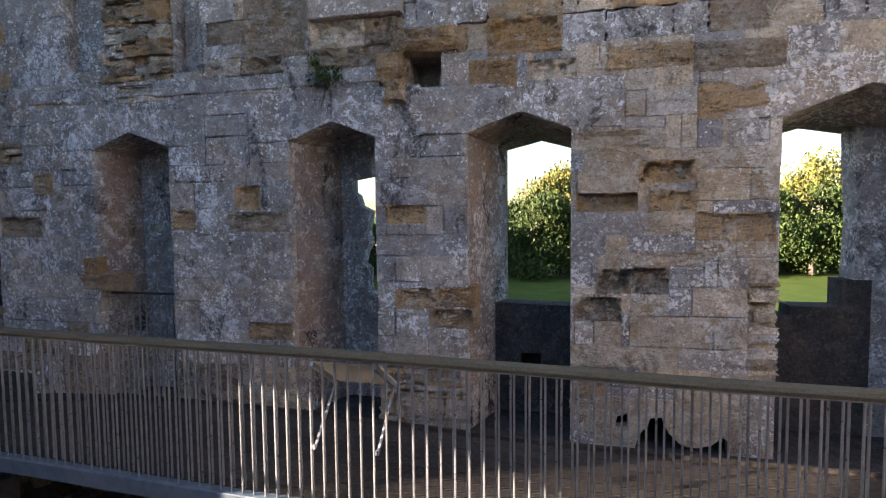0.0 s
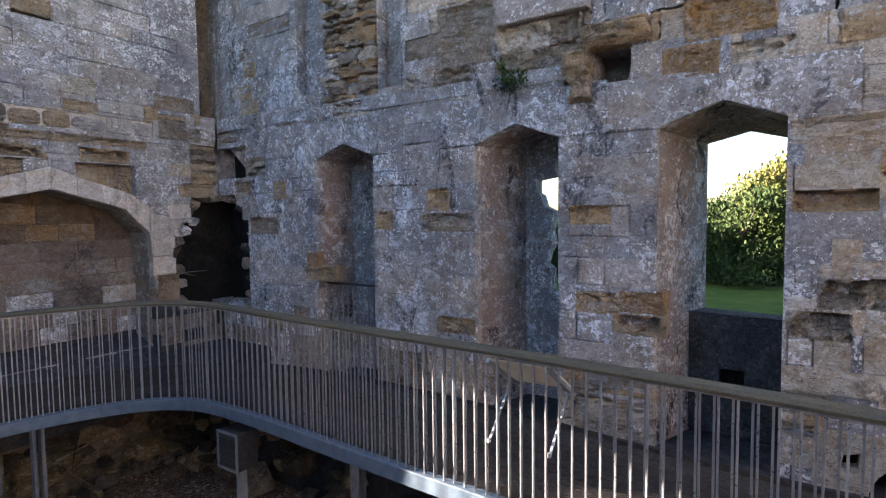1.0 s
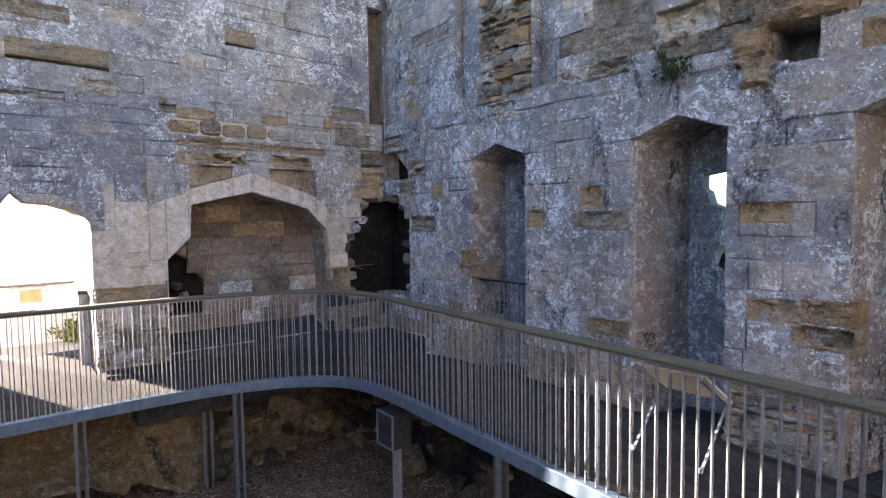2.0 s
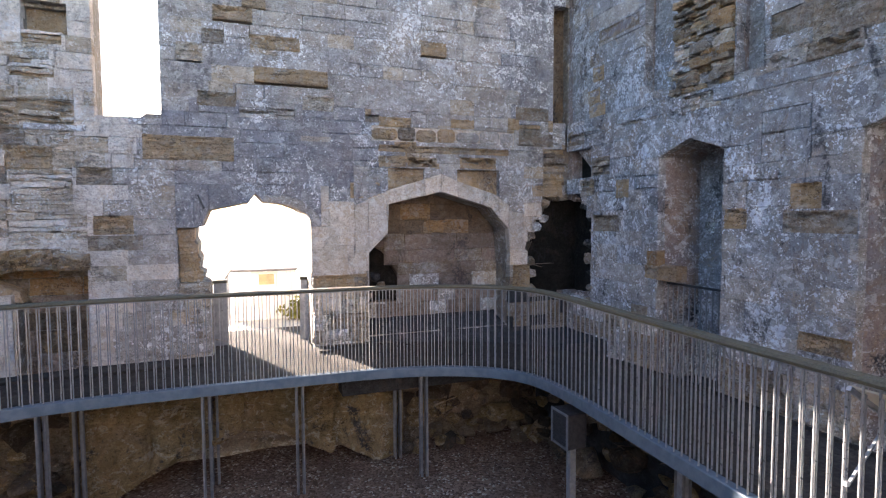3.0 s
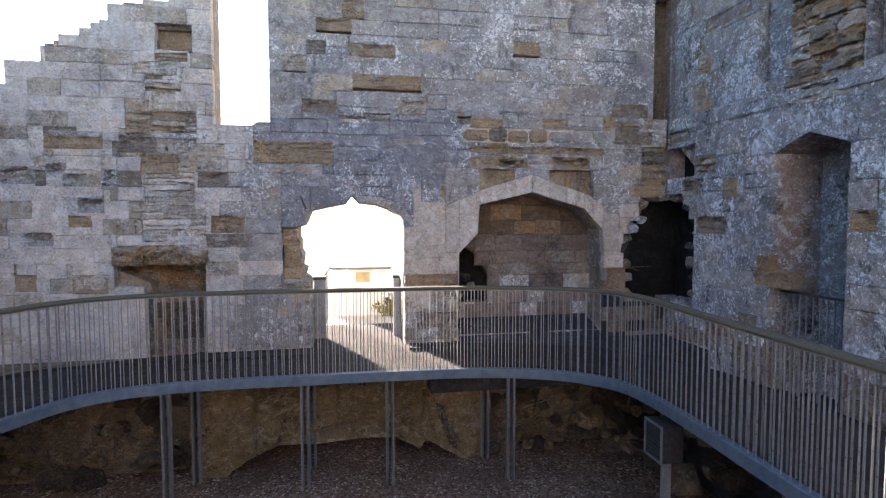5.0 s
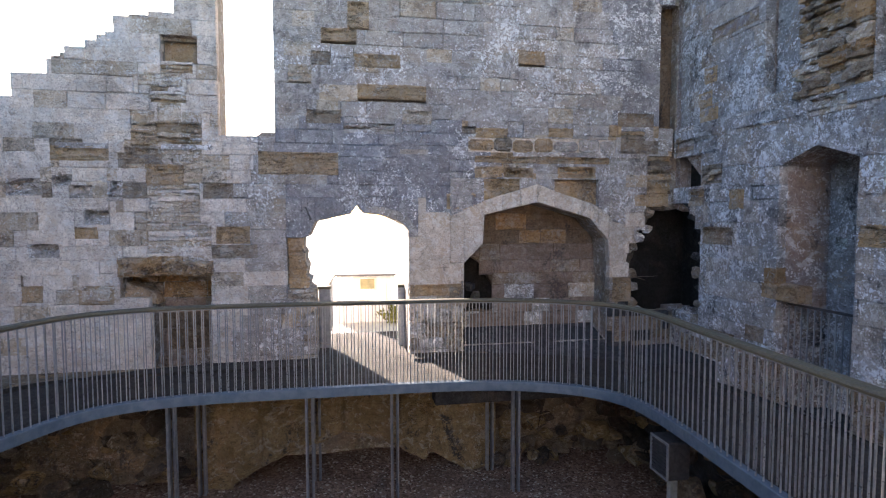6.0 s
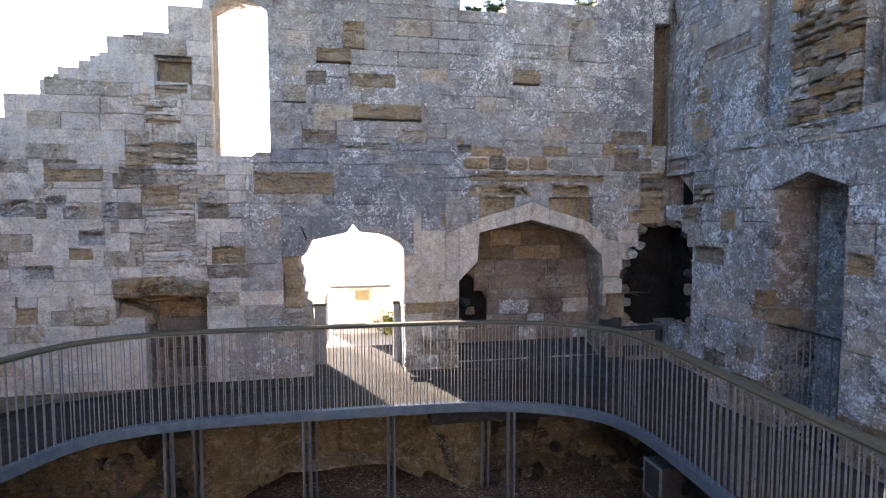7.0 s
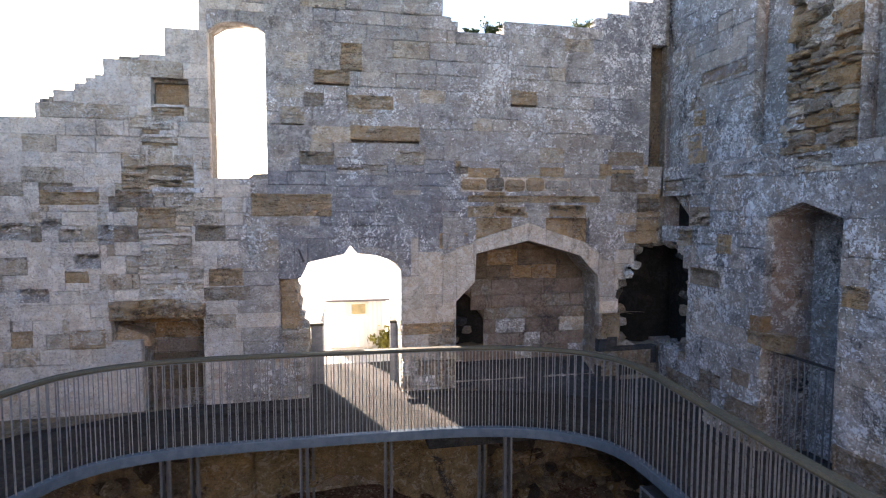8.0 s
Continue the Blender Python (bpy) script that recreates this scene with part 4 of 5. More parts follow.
for r in courses(rng, -5.2, -0.5, 7.72, east_top, obst, 0.2, 0.33, (0.3, 0.8)):
    y, z = r[0], r[1]
    m = (BLUE if rng.random() < 0.8 else GREY) if y + rng.uniform(-0.5, 0.5) > -0.4 else rng.choice([BUFF, BUFF, BUFF, GREY, FLECK])
    pr, ro, plane = 0.0, 0.006, EAST
    if z > 3.66:
        if y > 5.15:
            plane = Face("x", 2.6)
        elif y < 3.2:
            m = rng.choice([BUFF, BROWN, BLUE, OCHRE])
            ro = 0.018
    if z < 0.1 and y > -0.6:
        ro, m = 0.025, BUFF if y < 3 else BROWN
    if y > 5.4 and z < 0.6:
        m = rng.choice([BROWN, BLUE, BLUE])
    lay(plane, [r], m, pr, ro, stones_e, rng)
# broken stones round the corner hole and at the pier's foot
rh = random.Random(15)
for x, z in ((1.74, 0.7), (1.72, 0.95), (1.74, 1.2), (1.7, 1.45), (1.76, 1.66), (1.88, 1.84), (2.0, 2.0), (2.06, 2.2), (2.25, 2.38)):
    for dy in (0.11, 0.26):
        boulder("hole_stone", x + rh.uniform(-0.03, 0.05), 7.74 + dy, z + rh.uniform(-0.04, 0.04), rh.uniform(0.1, 0.15), rh, rh.choice((BROWN, BROWN, ROCK, GREY)), wall_north, 0.8)
for y, z in ((7.02, 0.75), (7.0, 1.0), (7.08, 1.25), (7.06, 1.5), (6.98, 1.75), (7.05, 2.0), (7.2, 2.2), (7.42, 2.36)):
    for dx in (0.11, 0.26):
        boulder("hole_stone", 2.49 + dx, y + rh.uniform(-0.03, 0.05), z + rh.uniform(-0.04, 0.04), rh.uniform(0.1, 0.15), rh, rh.choice((DARK_STONE, BROWN, DARK_STONE)), wall_east, 0.8)
HOLE = [(-1.22, -0.58), (-1.2, -0.4), (-1.34, -0.1), (-1.46, -0.08), (-1.52, -0.24), (-1.62, -0.34), (-1.78, -0.37), (-1.92, -0.33), (-2.02, -0.24), (-2.08, -0.3), (-2.06, -0.58)]
slab("foot_stone", EAST, [(-2.2, -0.62), (-2.2, 0.1), (-0.8, 0.1), (-0.8, -0.62)], [ragged(HOLE, 0.015, 5, 0.08), [(-1.02, -0.1), (-1.0, -0.22), (-1.12, -0.2), (-1.14, -0.06)]], 0.004, -0.13, BUFF, wall_east)
# string course
for u in np.arange(1.3, 7.7, 0.62):
    if rng.random() < 0.85 and not 4.0 < u < 4.6:
        lay(EAST, [(float(u), 3.46, min(float(u) + 0.62, 7.7), 3.62)], BLUE, 0.035, 0.006, stones_e, rng)


def build_stones(store, wall, near):
    """The nearest stones as pieces of their own, the others joined by material."""
    store.sort(key=near)
    for r, m, (v, f) in store[:300]:
        mesh("stone", v, f, m, wall)
    rest = {}
    for r, m, (v, f) in store[300:]:
        vv, ff = rest.setdefault(m.name, ([], []))
        o = len(vv)
        vv += v
        ff += [tuple(i + o for i in q) for q in f]
    for k, (vv, ff) in rest.items():
        tagged(mesh("stonework", vv, ff, bpy.data.materials[k], wall), kind="stuff")


# unseen roofed box, near-black, added behind the corner hole to keep it dark
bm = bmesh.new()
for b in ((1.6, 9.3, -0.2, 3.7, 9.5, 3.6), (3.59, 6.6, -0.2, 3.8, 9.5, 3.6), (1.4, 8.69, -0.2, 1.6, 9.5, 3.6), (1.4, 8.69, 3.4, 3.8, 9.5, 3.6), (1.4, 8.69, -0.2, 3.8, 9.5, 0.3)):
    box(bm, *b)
tagged(part("wall_passage", bm, HOLE_SHADE), "near-black unseen box added behind the wall corner hole", "wall", kind="structure")

# unseen walls that close the court, their heights set to tune sky and bounce light
for nm, b in (("wall_west", (-12.4, -8.0, -1.8, -11.5, 8.69, 5.5)), ("wall_south", (-12.4, -9.0, -1.8, 3.59, -8.0, 5.0))):
    bm = bmesh.new()
    box(bm, *b)
    tagged(part(nm, bm, BUFF), "plain unseen limestone wall that closes the court", "wall", kind="structure")

# ---- ground ----
bm = bmesh.new()
for a in ((-3000, -3000, 3000, -11.0), (-3000, 8.6, 3000, 3000), (-3000, -11.0, -12.4, 8.6), (3.5, -11.0, 3000, 8.6)):
    vs = [bm.verts.new(p) for p in ((a[0], a[1], -0.3), (a[2], a[1], -0.3), (a[2], a[3], -0.3), (a[0], a[3], -0.3))]
    bm.faces.new(vs)
tagged(part("ground", bm, GRASS), "green mown lawn round the castle", "lawn", kind="structure")
# added ground whose pale colour stands in for the glare beyond the doorway
bm = bmesh.new()
vs = [bm.verts.new(p) for p in ((-60, 8.75, -0.294), (60, 8.75, -0.294), (60, 400, -0.294), (-60, 400, -0.294))]
bm.faces.new(vs)
tagged(part("forecourt", bm, FORECOURT), "pale gravel added outside the doorway for its white glare", "gravel", kind="structure")
n = 70
verts = [(-11.6 + 14.2 * i / n, -10.1 + 17.9 * j / n, 0) for j in range(n + 1) for i in range(n + 1)]
verts = [(x, y, -1.62 + 0.05 * noise.noise(Vector((x, y, 0))) + 0.03 * noise.noise(Vector((x * 4, y * 4, 3)))) for x, y, _ in verts]
faces = [(j * (n + 1) + i, j * (n + 1) + i + 1, (j + 1) * (n + 1) + i + 1, (j + 1) * (n + 1) + i) for j in range(n) for i in range(n)]
tagged(mesh("pit_ground", verts, faces, GRAVEL), "brown gravel floor of the pit below the walkway", "gravel", kind="structure")
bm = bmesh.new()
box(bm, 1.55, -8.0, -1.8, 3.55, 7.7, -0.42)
tagged(part("ground_ledge", bm, DARK_STONE), "dark rough stone ledge at the wall foot", "ledge", kind="structure")

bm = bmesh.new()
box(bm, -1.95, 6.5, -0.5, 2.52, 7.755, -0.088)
tagged(part("floor_corner", bm, DARK_STONE), "dark stone floor before the fireplace", "floor", kind="structure")

# ---- walkway ----
LINE = [(-7.0, 0.2), (-6.98, 2.0), (-6.9, 3.6), (-6.75, 4.6), (-6.55, 5.2), (-6.28, 5.7), (-5.85, 6.0), (-5.25, 6.14), (-4.5, 6.18), (-3.55, 6.17), (-2.45, 6.15), (-1.6, 6.1), (-0.9, 5.97),
        (-0.3, 5.72), (0.08, 5.4), (0.26, 5.0), (0.28, 4.5), (0.24, 3.9), (0.18, 3.0), (0.12, 1.9), (0.08, 1.0), (0.02, 0.2), (-0.04, -0.5), (-0.1, -1.1), (-0.15, -2.0), (-0.18, -3.2), (-0.2, -4.6)]


def spline(pts, step):
    """Evenly spaced points on a Catmull-Rom curve, with their tangents."""
    P = [Vector(p) for p in pts]
    P = [2 * P[0] - P[1]] + P + [2 * P[-1] - P[-2]]
    fine = []
    for i in range(1, len(P) - 2):
        for k in range(24):
            t = k / 24
            fine.append(0.5 * (2 * P[i] + (P[i + 1] - P[i - 1]) * t + (2 * P[i - 1] - 5 * P[i] + 4 * P[i + 1] - P[i + 2]) * t * t + (3 * P[i] - P[i - 1] - 3 * P[i + 1] + P[i + 2]) * t ** 3))
    fine.append(P[-2])
    out, acc = [], 0.0
    for a, b in zip(fine, fine[1:]):
        seg = (b - a).length
        while acc <= seg:
            out.append((a + (b - a) * (acc / seg), (b - a).normalized()))
            acc += step
        acc -= seg
    return out


def dip(p):
    """The walkway lies a little lower along the north run than beside the east wall."""
    return -0.055 * smooth01((p.y - 3.6) / 2.0)


def sweep(name, path, prof, material, parent=None, label="", fall=None):
    """A closed profile of (offset, z) carried along a path of (point, tangent); the offset is to the left."""
    verts, faces, k = [], [], len(prof)
    for p, t in path:
        nrm = Vector((-t.y, t.x))
        verts += [(p.x + nrm.x * o, p.y + nrm.y * o, z + (fall(p) if fall else 0.0)) for o, z in prof]
    for i in range(len(path) - 1):
        for j in range(k):
            faces.append((i * k + j, i * k + (j + 1) % k, (i + 1) * k + (j + 1) % k, (i + 1) * k + j))
    faces += [tuple(range(k)), tuple(range(len(verts) - 1, len(verts) - 1 - k, -1))]
    bm = bmesh.new()
    vs = [bm.verts.new(v) for v in verts]
    for f in faces:
        bm.faces.new([vs[i] for i in f])
    return part(name, bm, material, parent, label)


edge = spline(LINE, 0.15)
walkway = empty("walkway", (0, 0, 0))
tagged(walkway, "curved raised timber walkway with grey steel edge round the pit", "walkway", kind="structure")
sweep("fascia", edge, [(0.0, -0.122), (-0.03, -0.117), (-0.03, 0.0), (-0.024, 0.008), (0.05, 0.012), (0.05, -0.122)], FASCIA, walkway, "grey-blue painted steel edge channel", dip)
WIDTH, NB = 1.55, 11
bw = (WIDTH - 0.06) / NB
for k in range(NB):
    a, b = 0.06 + k * bw, 0.06 + (k + 1) * bw - 0.008
    sweep("board", edge, [(a, -0.03), (a, 0.0), (b, 0.0), (b, -0.03)], BOARD, walkway, "", dip)
for run in ([(-8.2, 0.2), (-8.15, 4.0), (-7.95, 5.9), (-7.4, 6.85), (-6.5, 7.12), (-4.5, 7.16), (-3.66, 7.18)], [(-2.16, 7.3), (-1.72, 7.28)],
            [(1.4, 5.6), (1.66, 4.4), (1.68, 3.0), (1.6, 1.6), (1.45, 0.3), (1.35, -1.2), (1.3, -4.6)]):
    sweep("kerb", spline(run, 0.2), [(0, -0.12), (0, 0.035), (0.03, 0.035), (0.03, -0.16)], BOARD, walkway, "low dark timber kerb", dip)
for o in (0.35, 1.2):
    sweep("bearer", edge, [(o, -0.15), (o, -0.035), (o + 0.07, -0.035), (o + 0.07, -0.15)], STEEL, walkway, "grey steel bearer", dip)

railing = empty("railing", (0, 0, 0))
tagged(railing, "curved balustrade of thin grey steel bars with weathered timber handrail", "railing")
sweep("handrail", edge, [(-0.012, 1.034), (-0.018, 1.055), (-0.004, 1.076), (0.092, 1.076), (0.106, 1.055), (0.1, 1.034)], RAIL, railing, "weathered brown timber handrail")
sweep("top_bar", edge, [(0.0, 1.022), (0.0, 1.033), (0.106, 1.033), (0.106, 1.022)], STEEL, railing)
bm = bmesh.new()
box(bm, -0.006, 0.0, -0.06, 0.006, 0.013, 1.024, 0.002)
bar_mesh = bpy.data.meshes.new("baluster")
bm.to_mesh(bar_mesh)
bm.free()
bar_mesh.materials.append(BARS)
ROW = spline(LINE, 0.093)
back = bmesh.new()
for p, t in ROW:
    m = pose(p.x, p.y, 0, 0, 0, math.degrees(math.atan2(t.y, t.x)))
    ob = new("baluster", bar_mesh)
    ob.parent = railing
    ob.matrix_basis = m
    for v in box(back, -0.006 - 0.036, 0.078, -0.06, 0.006 - 0.036, 0.09, 1.024):
        v.co = m @ v.co
tagged(part("baluster_infill", back, BARS, railing, "second row of thin steel bars"), kind="stuff")


def support(x, y, low=-1.7):
    """A steel column of two channels with a plate at top and bottom."""
    s = empty("support_post", (x, y, low))
    tagged(s, "grey steel column of paired channels under the walkway", "post", "posts under the walkway")
    for sx in (-1, 1):
        bm = bmesh.new()
        box(bm, sx * 0.028 - 0.006, -0.045, 0, sx * 0.028 + 0.006, 0.045, -0.155 - low)
        box(bm, sx * 0.04 - 0.014, -0.045, 0, sx * 0.04 + 0.014, -0.036, -0.155 - low)
        box(bm, sx * 0.04 - 0.014, 0.036, 0, sx * 0.04 + 0.014, 0.045, -0.155 - low)
        part("channel", bm, POST, s)
    bm = bmesh.new()
    box(bm, -0.09, -0.08, -0.155 - low - 0.012, 0.09, 0.08, -0.155 - low)
    part("head_plate", bm, POST, s)
    return s


for x, y in ((-5.38, 6.24), (-3.68, 6.24), (-2.56, 6.22), (-0.9, 6.08), (-5.15, 6.72), (-3.62, 6.8), (-1.1, 6.72), (0.3, 2.6), (0.22, 0.4), (-6.8, 4.9)):
    support(x, y)

# ---- masonry under the walkway ----
VAULT = [(-4.8, -1.75), (-4.8, -1.6), (-4.25, -1.28), (-3.78, -1.1), (-3.22, -0.92), (-2.89, -1.0), (-2.48, -1.2), (-2.06, -1.42), (-1.95, -1.3), (-1.45, -1.6), (-1.4, -1.75)]
FOOT = Face("y", 6.92)
foundation = slab("wall_foundation", FOOT, [(-5.3, -1.8), (-5.3, -0.17), (-0.95, -0.17), (-0.95, -1.8), (-1.3, -1.8)] + VAULT[::-1] + [(-4.9, -1.8)], [], 0.0, -0.8, VAULTED)
tagged(foundation, "remains of a broken stone vault under the walkway", "foundation", kind="structure")


def arch_low(u):
    """The height of the broken vault's edge at u."""
    pts = VAULT[1:10]
    if u <= pts[0][0] or u >= pts[-1][0]:
        return -1.75
    for a, b in zip(pts, pts[1:]):
        if a[0] <= u <= b[0]:
            return a[1] + (b[1] - a[1]) * (u - a[0]) / (b[0] - a[0])


def vault_piece(u0, u1, seed):
    """A great rough block of the fallen vault: bulged, cracked, with a thin pale lip along its lower edge."""
    nu, nz = max(4, int((u1 - u0) / 0.035)), 26
    verts, faces = [], []
    for j in range(nz + 1):
        for i in range(nu + 1):
            u = u0 + (u1 - u0) * i / nu
            lo = arch_low(min(max(u, u0 + 0.004), u1 - 0.004)) + 0.02 * noise.noise(Vector((u * 9, seed, 0)))
            z = lo + (-0.17 - lo) * j / nz
            near = min(u - u0, u1 - u)
            rough = noise.fractal(Vector((u * 2.2 + seed, z * 2.6, seed)), 0.8, 2.1, 5)
            bed = noise.noise(Vector((u * 1.2, seed, z * 11 + 1.5 * noise.noise(Vector((u * 2, z * 2, seed))))))
            d = 0.06 + 0.09 * rough + 0.03 * bed - 0.07 * (1 - smooth01(near / 0.05)) + 0.05 * (1 - smooth01((z - lo - 0.1) / 0.06))
            verts.append(FOOT(u, z, d))
    w = nu + 1
    for j in range(nz):
        for i in range(nu):
            faces.append((j * w + i, j * w + i + 1, (j + 1) * w + i + 1, (j + 1) * w + i))
    b = len(verts)
    for i in range(w):
        x, y, z = verts[i]
        verts.append((x, 7.4, z))
    for i in range(nu):
        faces.append((i + 1, i, b + i, b + i + 1))
    return mesh("stone", verts, faces, VAULTED, foundation)


CUTS = [-5.28, -4.4, -3.25, -2.42, -2.0, -0.97]
for k, (a, b) in enumerate(zip(CUTS, CUTS[1:])):
    vault_piece(a, b, 3.7 * k + 1.3)
rubble = new("wall_rubble")
tagged(rubble, "dark rubble bank of rough stones under the walkway", "rubble", kind="structure")
rr = random.Random(12)
for x0, x1, y0, c in ((-8.6, -5.35, 7.0, 90), (-0.95, 1.7, 7.0, 80)):
    for _ in range(c):
        z = rr.uniform(-1.65, -0.35)
        boulder("rubble_stone", rr.uniform(x0, x1), y0 + 0.25 * (z + 1.0) + rr.uniform(-0.1, 0.25), z, rr.choice((0.08, 0.12, 0.16, 0.24)), rr, rr.choice((ROCK, ROCK, ROCK, VAULTED)), rubble)
for _ in range(110):
    z = rr.uniform(-1.65, -0.5)
    boulder("rubble_stone", 1.35 + 0.3 * (z + 1) + rr.uniform(-0.1, 0.2), rr.uniform(-2.0, 7.0), z, rr.choice((0.08, 0.12, 0.16, 0.24)), rr, rr.choice((ROCK, ROCK, ROCK, VAULTED)), rubble)
bm = bmesh.new()
box(bm, -11.5, 7.2, -1.8, -5.2, 7.8, -0.1)
box(bm, -1.0, 7.2, -1.8, 2.5, 7.8, -0.1)
box(bm, -5.4, 7.25, -0.16, -0.9, 7.8, -0.06)
part("rubble_core", bm, ROCK, rubble)

rj = random.Random(77)
for k, z in enumerate((0.1, 0.3, 0.52, 0.74, 0.93)):
    for y in (7.86, 8.2, 8.52):
        boulder("jamb_stone", -3.79 + rj.uniform(-0.04, 0.02), y, z, rj.uniform(0.12, 0.16), rj, rj.choice((GREY, BUFF, BROWN)), wall_north, 0.7)
# ---- things outside the doorway ----
hut = empty("hut", (-2.74, 11.8, -0.3))
tagged(hut, "low white boarded hut with a flat roof and small window", "hut")
bm = bmesh.new()
box(bm, -0.68, 0.04, 0, 0.67, 1.3, 1.12)
part("wall", bm, WHITE, hut)
for i in range(13):
    bm = bmesh.new()
    box(bm, -0.68 + i * 0.104, 0.0 if i % 2 else 0.006, 0.0, -0.68 + i * 0.104 + 0.098, 0.05, 1.12)
    part("cladding_board", bm, WHITE, hut)
bm = bmesh.new()
box(bm, -0.76, -0.14, 1.12, 0.75, 1.4, 1.165, 0.008)
part("roof", bm, LEAD, hut, "thin dark flat roof with overhanging edge")
win = empty("window", (0, 0, 0))
win.parent = hut
bm = bmesh.new()
for b in ((-0.3, -0.025, 0.76, -0.14, 0.02, 1.09), (0.19, -0.025, 0.76, 0.23, 0.02, 1.09), (-0.14, -0.025, 0.76, 0.19, 0.02, 0.8), (-0.14, -0.025, 1.04, 0.19, 0.02, 1.09)):
    box(bm, *b)
part("window_frame", bm, PANEL, win)
bm = bmesh.new()
box(bm, -0.14, -0.008, 0.8, 0.19, -0.004, 1.04)
part("pane", bm, PANE, win)

ramp = empty("door_ramp", (-2.93, 7.7, -0.052))
tagged(ramp, "timber boarded ramp leading out through the doorway", "ramp", kind="structure")
for i in range(15):
    bm = bmesh.new()
    y = -0.05 + i * 0.145
    box(bm, -0.95 if y > 1.0 else -0.72, y, -0.04 - 0.004 * i, 0.95 if y > 1.0 else 0.72, y + 0.137, -0.002 - 0.004 * i)
    part("board", bm, BOARD, ramp)
bm = bmesh.new()
box(bm, -1.6, -0.4, -0.3, 1.6, 0.0, -0.045)
part("threshold", bm, ROCK, ramp)


def gate_post(x, y, lean):
    g = empty("ramp_balustrade", (x, y, -0.1))
    tagged(g, "grey metal balustrade panel with flat top rail beside the ramp", "balustrade", "ramp balustrades")
    bm = bmesh.new()
    box(bm, -0.1, -0.03, 0, 0.1, 0.03, 1.05, 0.006)
    part("end_post", bm, STEEL, g)
    bm = bmesh.new()
    for i in range(15):
        bm = bmesh.new()
        y = 0.2 + i * 0.13
        box(bm, -0.006 + lean * y, y, 0.0, 0.006 + lean * y, y + 0.012, 1.05)
        part("bar", bm, STEEL, g)
    bm = bmesh.new()
    box(bm, -0.11, -0.06, 1.05, 0.11, 0.08, 1.1, 0.01)
    box(bm, -0.05, 0.08, 1.055, 0.05, 2.2, 1.095)
    for v in bm.verts:
        v.co.x += lean * v.co.y
    part("top_rail", bm, RAIL, g)


gate_post(-3.56, 8.5, 0.04)
gate_post(-2.2, 8.5, 0.05)

# ---- things on and under the walkway ----
light = empty("floodlight", (0.4, 4.42, -1.7))
tagged(light, "dark metal floodlight box with a grille on a post", "floodlight")
bm = bmesh.new()
box(bm, -0.04, -0.04, 0, 0.04, 0.04, 1.1)
part("post", bm, STEEL, light)
bm = bmesh.new()
box(bm, -0.16, -0.17, 1.0, 0.1, 0.17, 1.42, 0.015)
part("housing", bm, DARK, light)
bm = bmesh.new()
for b in ((-0.175, -0.17, 1.0, -0.158, -0.145, 1.42), (-0.175, 0.145, 1.0, -0.158, 0.17, 1.42), (-0.175, -0.145, 1.0, -0.158, 0.145, 1.025), (-0.175, -0.145, 1.395, -0.158, 0.145, 1.42)):
    box(bm, *b)
part("bezel", bm, POST, light)
for i in range(9):
    bm = bmesh.new()
    box(bm, -0.17, -0.14, 1.04 + i * 0.04, -0.158, 0.14, 1.06 + i * 0.04)
    part("grille_bar", bm, DARK, light)

board = empty("information_panel", (0.09, 0.62, 0))
tagged(board, "tilted pale information panel bracketed to the railing", "information panel")
bm = bmesh.new()
box(bm, 0.03, 0.07, 0.985, 0.5, 0.55, 1.0, 0.003)
bmesh.ops.rotate(bm, verts=bm.verts, cent=(0.03, 0, 0.99), matrix=Matrix.Rotation(radians(32), 3, "Y"))
part("panel", bm, PANEL, board)
for y in (0.07, 0.525):
    bm = bmesh.new()
    box(bm, 0.0, y, 0.955, 0.5, y + 0.025, 0.985)
    bmesh.ops.rotate(bm, verts=bm.verts, cent=(0.03, 0, 0.99), matrix=Matrix.Rotation(radians(32), 3, "Y"))
    box(bm, -0.01, y, 0.4, 0.015, y + 0.02, 0.43)
    vs = box(bm, 0.0, y + 0.004, 0.40, 0.02, y + 0.02, 0.42)
    for v in vs[4:]:
        v.co.x += 0.36
        v.co.z += 0.32
    part("bracket", bm, STEEL, board)

gate = empty("bay_grille", (2.66, 4.3, -0.42))
tagged(gate, "low dark iron grille across the blocked window bay", "grille")
bm = bmesh.new()
box(bm, -0.012, 0.0, 1.42, 0.012, 1.02, 1.45)
part("top_bar", bm, DARK, gate)
bm = bmesh.new()
box(bm, -0.012, 0.0, 0.06, 0.012, 1.02, 0.09)
part("bottom_bar", bm, DARK, gate)
for i in range(11):
    bm = bmesh.new()
    box(bm, -0.007, 0.0 + i * 0.1, 0.0, 0.007, 0.014 + i * 0.1, 1.44)
    part("bar", bm, STEEL, gate)


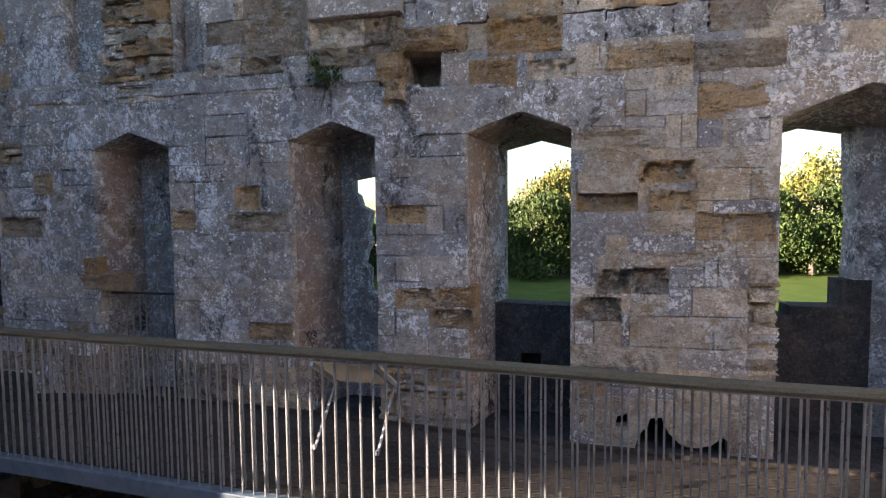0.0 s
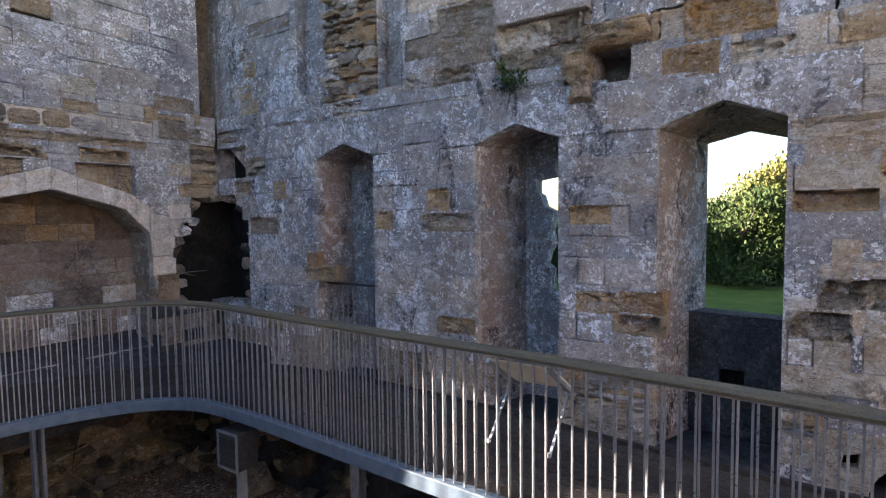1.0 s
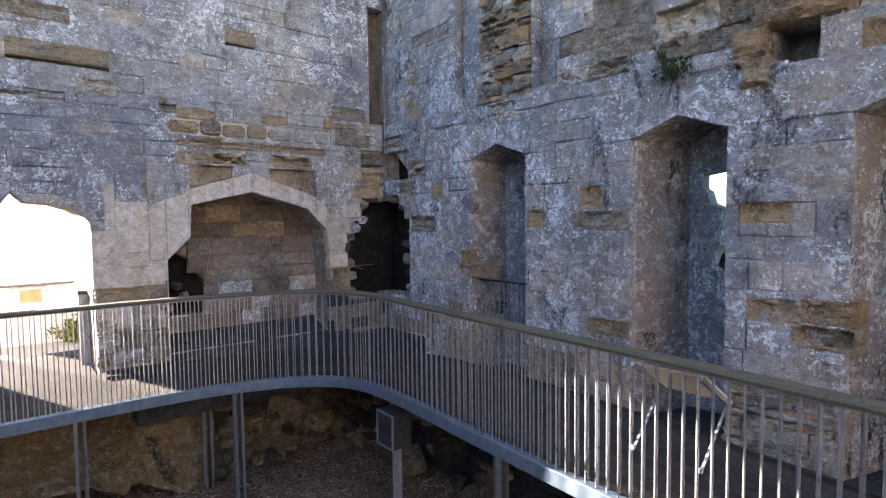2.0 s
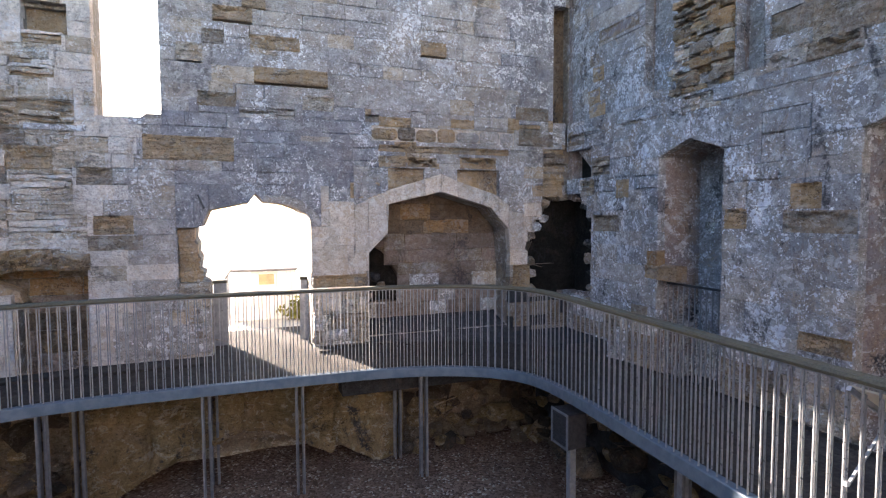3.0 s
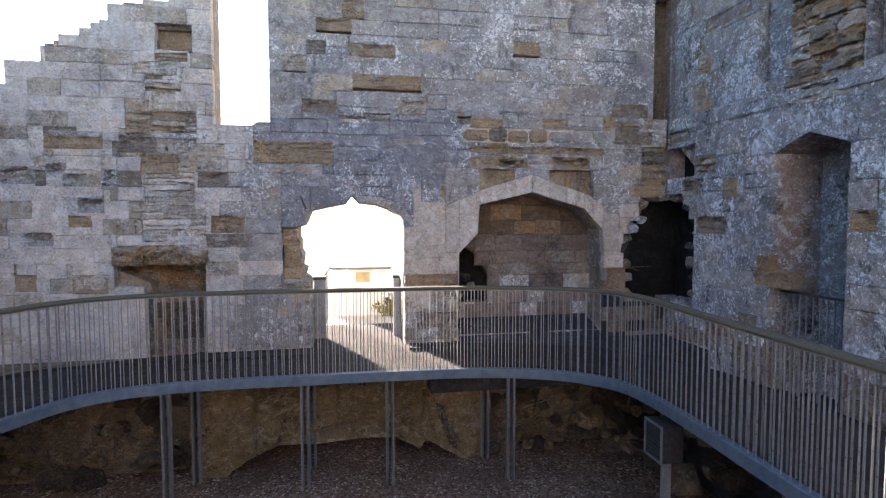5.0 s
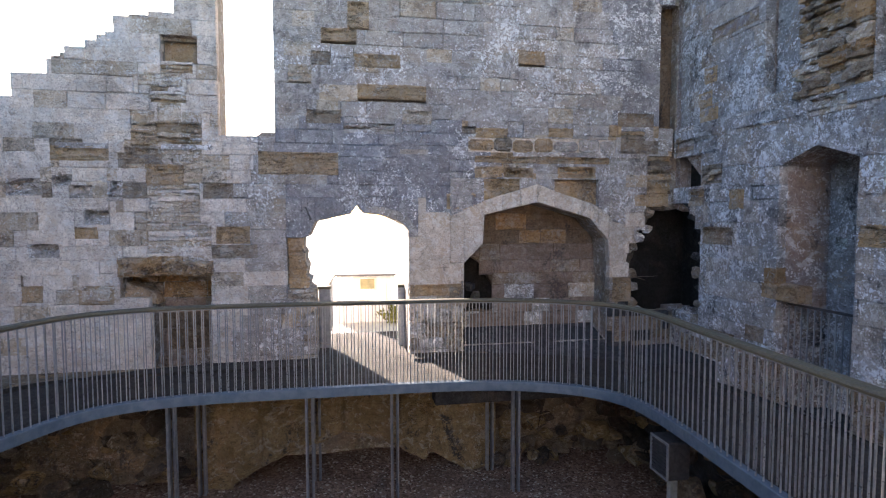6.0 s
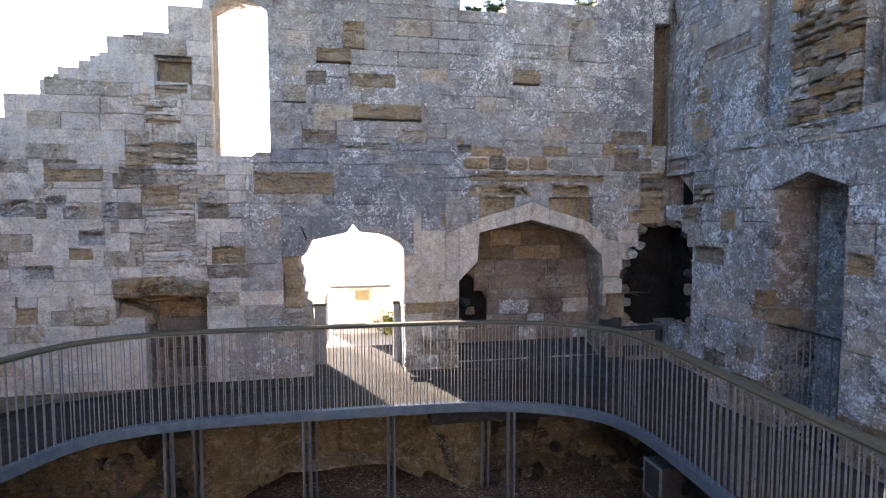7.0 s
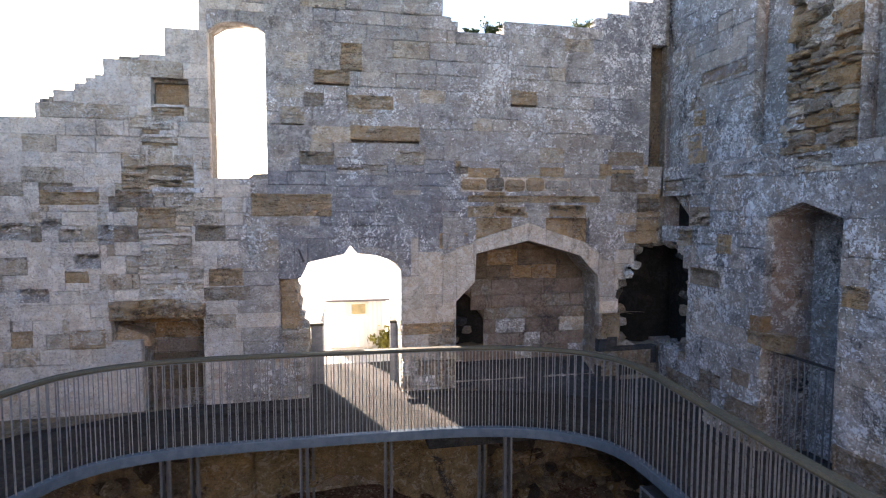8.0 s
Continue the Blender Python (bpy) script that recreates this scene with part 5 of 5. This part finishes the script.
def plant(name, label, x, y, z, r, n, seed, material, flat=1.0, leaf=(0.02, 0.05)):
    """A tuft of stems with many small leaves."""
    rp = random.Random(seed)
    p = empty(name, (x, y, z))
    tagged(p, label, "plant")
    bm = bmesh.new()
    tips = []
    for i in range(12):
        q = Vector((rp.gauss(0, 0.6) * r * flat, rp.gauss(0, 0.4) * r, rp.uniform(0.2, 1.0) * r))
        tips.append(q)
        a = [bm.verts.new((math.cos(k * 2.1) * 0.006, math.sin(k * 2.1) * 0.006, -0.03)) for k in range(3)]
        b = [bm.verts.new((q.x + math.cos(k * 2.1) * 0.003, q.y + math.sin(k * 2.1) * 0.003, q.z)) for k in range(3)]
        for k in range(3):
            bm.faces.new((a[k], a[(k + 1) % 3], b[(k + 1) % 3], b[k]))
    part("stems", bm, BARK, p)
    verts, faces = [], []
    for i in range(n):
        o = rp.choice(tips) * rp.uniform(0.35, 1.05) + Vector((rp.gauss(0, 0.16), rp.gauss(0, 0.16), rp.gauss(0, 0.13))) * r
        sz = rp.uniform(*leaf)
        e = Euler((rp.uniform(0, 6), rp.uniform(0, 6), rp.uniform(0, 6))).to_matrix()
        b = len(verts)
        verts += [o + e @ Vector(v) for v in ((-sz, 0, 0), (0, -sz * 0.4, sz * 0.15), (sz, 0, 0), (0, sz * 0.4, sz * 0.15))]
        faces.append((b, b + 1, b + 2, b + 3))
    mesh("leaves", verts, faces, material, p)


plant("wall_plant", "small green plant growing from a joint above the bay", 2.44, 2.1, 3.42, 0.26, 260, 3, LEAF)
plant("wall_plant", "dark green tuft growing on the ruined wall top", -0.68, 7.9, 5.84, 0.2, 700, 4, LEAF, 0.9, (0.015, 0.035))
plant("wall_plant", "low dark creeping growth along the ruined wall top", -1.05, 7.86, 5.83, 0.1, 420, 14, LEAF, 2.4, (0.012, 0.03))
plant("wall_plant", "small grassy tuft growing on the ruined wall top", 0.95, 7.9, 6.04, 0.17, 420, 5, AUTUMN, 1.5, (0.015, 0.035))
plant("shrub", "yellow-green shrub beside the ramp outside the doorway", -1.95, 11.6, -0.3, 0.48, 700, 6, YELLOW, 1.0, (0.04, 0.08))

# ---- trees ----


def tree_meshes(seed, h, r, n):
    rt = random.Random(seed)
    bm = bmesh.new()
    tips = []

    def limb(p, q, r0, r1):
        d = (q - p)
        m = d.to_track_quat("Z", "Y").to_matrix()
        a = [bm.verts.new(p + m @ Vector((math.cos(i * 1.047) * r0, math.sin(i * 1.047) * r0, 0))) for i in range(6)]
        b = [bm.verts.new(q + m @ Vector((math.cos(i * 1.047) * r1, math.sin(i * 1.047) * r1, 0))) for i in range(6)]
        for i in range(6):
            bm.faces.new((a[i], a[(i + 1) % 6], b[(i + 1) % 6], b[i]))

    top = Vector((0.1, 0, h * 0.55))
    limb(Vector((0, 0, 0)), top, 0.16, 0.09)
    for i in range(20):
        a = i * 2.4
        p = Vector((0.05, 0, h * rt.uniform(0.12, 0.55)))
        q = Vector((math.cos(a) * r * rt.uniform(0.4, 0.9), math.sin(a) * r * rt.uniform(0.4, 0.9), h * (0.06 + 0.84 * ((i * 0.618) % 1.0))))
        limb(p, q, 0.05, 0.015)
        tips.append(q)
        tips.append((p + q) / 2 + Vector((rt.uniform(-0.4, 0.4), rt.uniform(-0.4, 0.4), rt.uniform(0, 0.5))))
    trunk = bpy.data.meshes.new("trunk")
    bm.to_mesh(trunk)
    bm.free()
    trunk.materials.append(BARK)
    verts, faces = [], []
    clumps = [(t, r * rt.uniform(0.22, 0.42)) for t in tips for _ in range(2)]
    for i in range(n):
        c, cr = rt.choice(clumps)
        d = Vector((rt.gauss(0, 1), rt.gauss(0, 1), rt.gauss(0, 0.85))).normalized() * cr * rt.uniform(0.5, 1.1)
        o = c + d
        if o.z < 0.1:
            continue
        s = rt.uniform(0.05, 0.1)
        e = Euler((rt.uniform(0, 6), rt.uniform(0, 6), rt.uniform(0, 6))).to_matrix()
        b = len(verts)
        verts += [o + e @ Vector(v) for v in ((-s, 0, 0), (0, -s * 0.5, s * 0.12), (s, 0, 0), (0, s * 0.5, s * 0.12))]
        faces.append((b, b + 1, b + 2, b + 3))
    return trunk, verts, faces


def tree(name, label, x, y, kind, s=1.0, turn=0.0):
    t = empty(name, (x, y, -0.3))
    t.scale = (s, s, s)
    t.rotation_euler = (0, 0, turn)
    tagged(t, label, "tree", "trees beyond the lawn")
    for nm, me in (("trunk", kind[0]), ("crown", kind[1])):
        ob = new(nm, me)
        ob.parent = t


def kind_of(seed, h, r, n, material):
    trunk, v, f = tree_meshes(seed, h, r, n)
    me = bpy.data.meshes.new("crown")
    me.from_pydata([tuple(p) for p in v], [], f)
    me.materials.append(material)
    return trunk, me


K1, K2, K3 = kind_of(1, 3.6, 1.9, 14000, LEAF), kind_of(2, 4.0, 2.1, 14000, LEAF), kind_of(3, 4.6, 2.2, 12000, AUTUMN)
rt = random.Random(21)
for i in range(24):
    y = 12 - i * 1.4
    x = 16.5 + 0.16 * (6 - y) + rt.uniform(-0.6, 0.6)
    tree("bush", "dense green leafy bush at the edge of the lawn", x, y, rt.choice((K1, K2)), rt.uniform(0.8, 1.0) * (0.62 if y > 3.5 else 1.0), rt.uniform(0, 6))
# bushes hidden behind the wall, added to shade the hedge
for x, y in ((13.2, 9.0), (14.4, 9.4), (15.6, 9.8), (13.8, 10.8)):
    tree("bush", "dense green leafy bush at the edge of the lawn", x, y, K1, 1.0, x)
# a lower hidden row, added to keep the sun off the near lawn
for x in (5.4, 6.4, 7.4, 8.4, 9.4, 10.4, 11.4, 12.3):
    tree("bush", "low green leafy bush added out of view to shade the lawn", x, 9.0, K1, 0.62, x)
for y, s in ((-0.6, 1.05), (-9.2, 0.98), (-14.0, 1.2)):
    tree("autumn_tree", "tree with yellow-green turning leaves behind the bushes", 22.5, y, K3, s * 1.08, y)

# ---- stones of the two walls ----
build_stones(stones_n, wall_north, lambda s: abs((s[0][0] + s[0][2]) / 2 + 2.2) + 0.8 * abs((s[0][1] + s[0][3]) / 2 - 2.6))
build_stones(stones_e, wall_east, lambda s: abs((s[0][0] + s[0][2]) / 2 - 1.2) + 0.9 * abs((s[0][1] + s[0][3]) / 2 - 2.2))
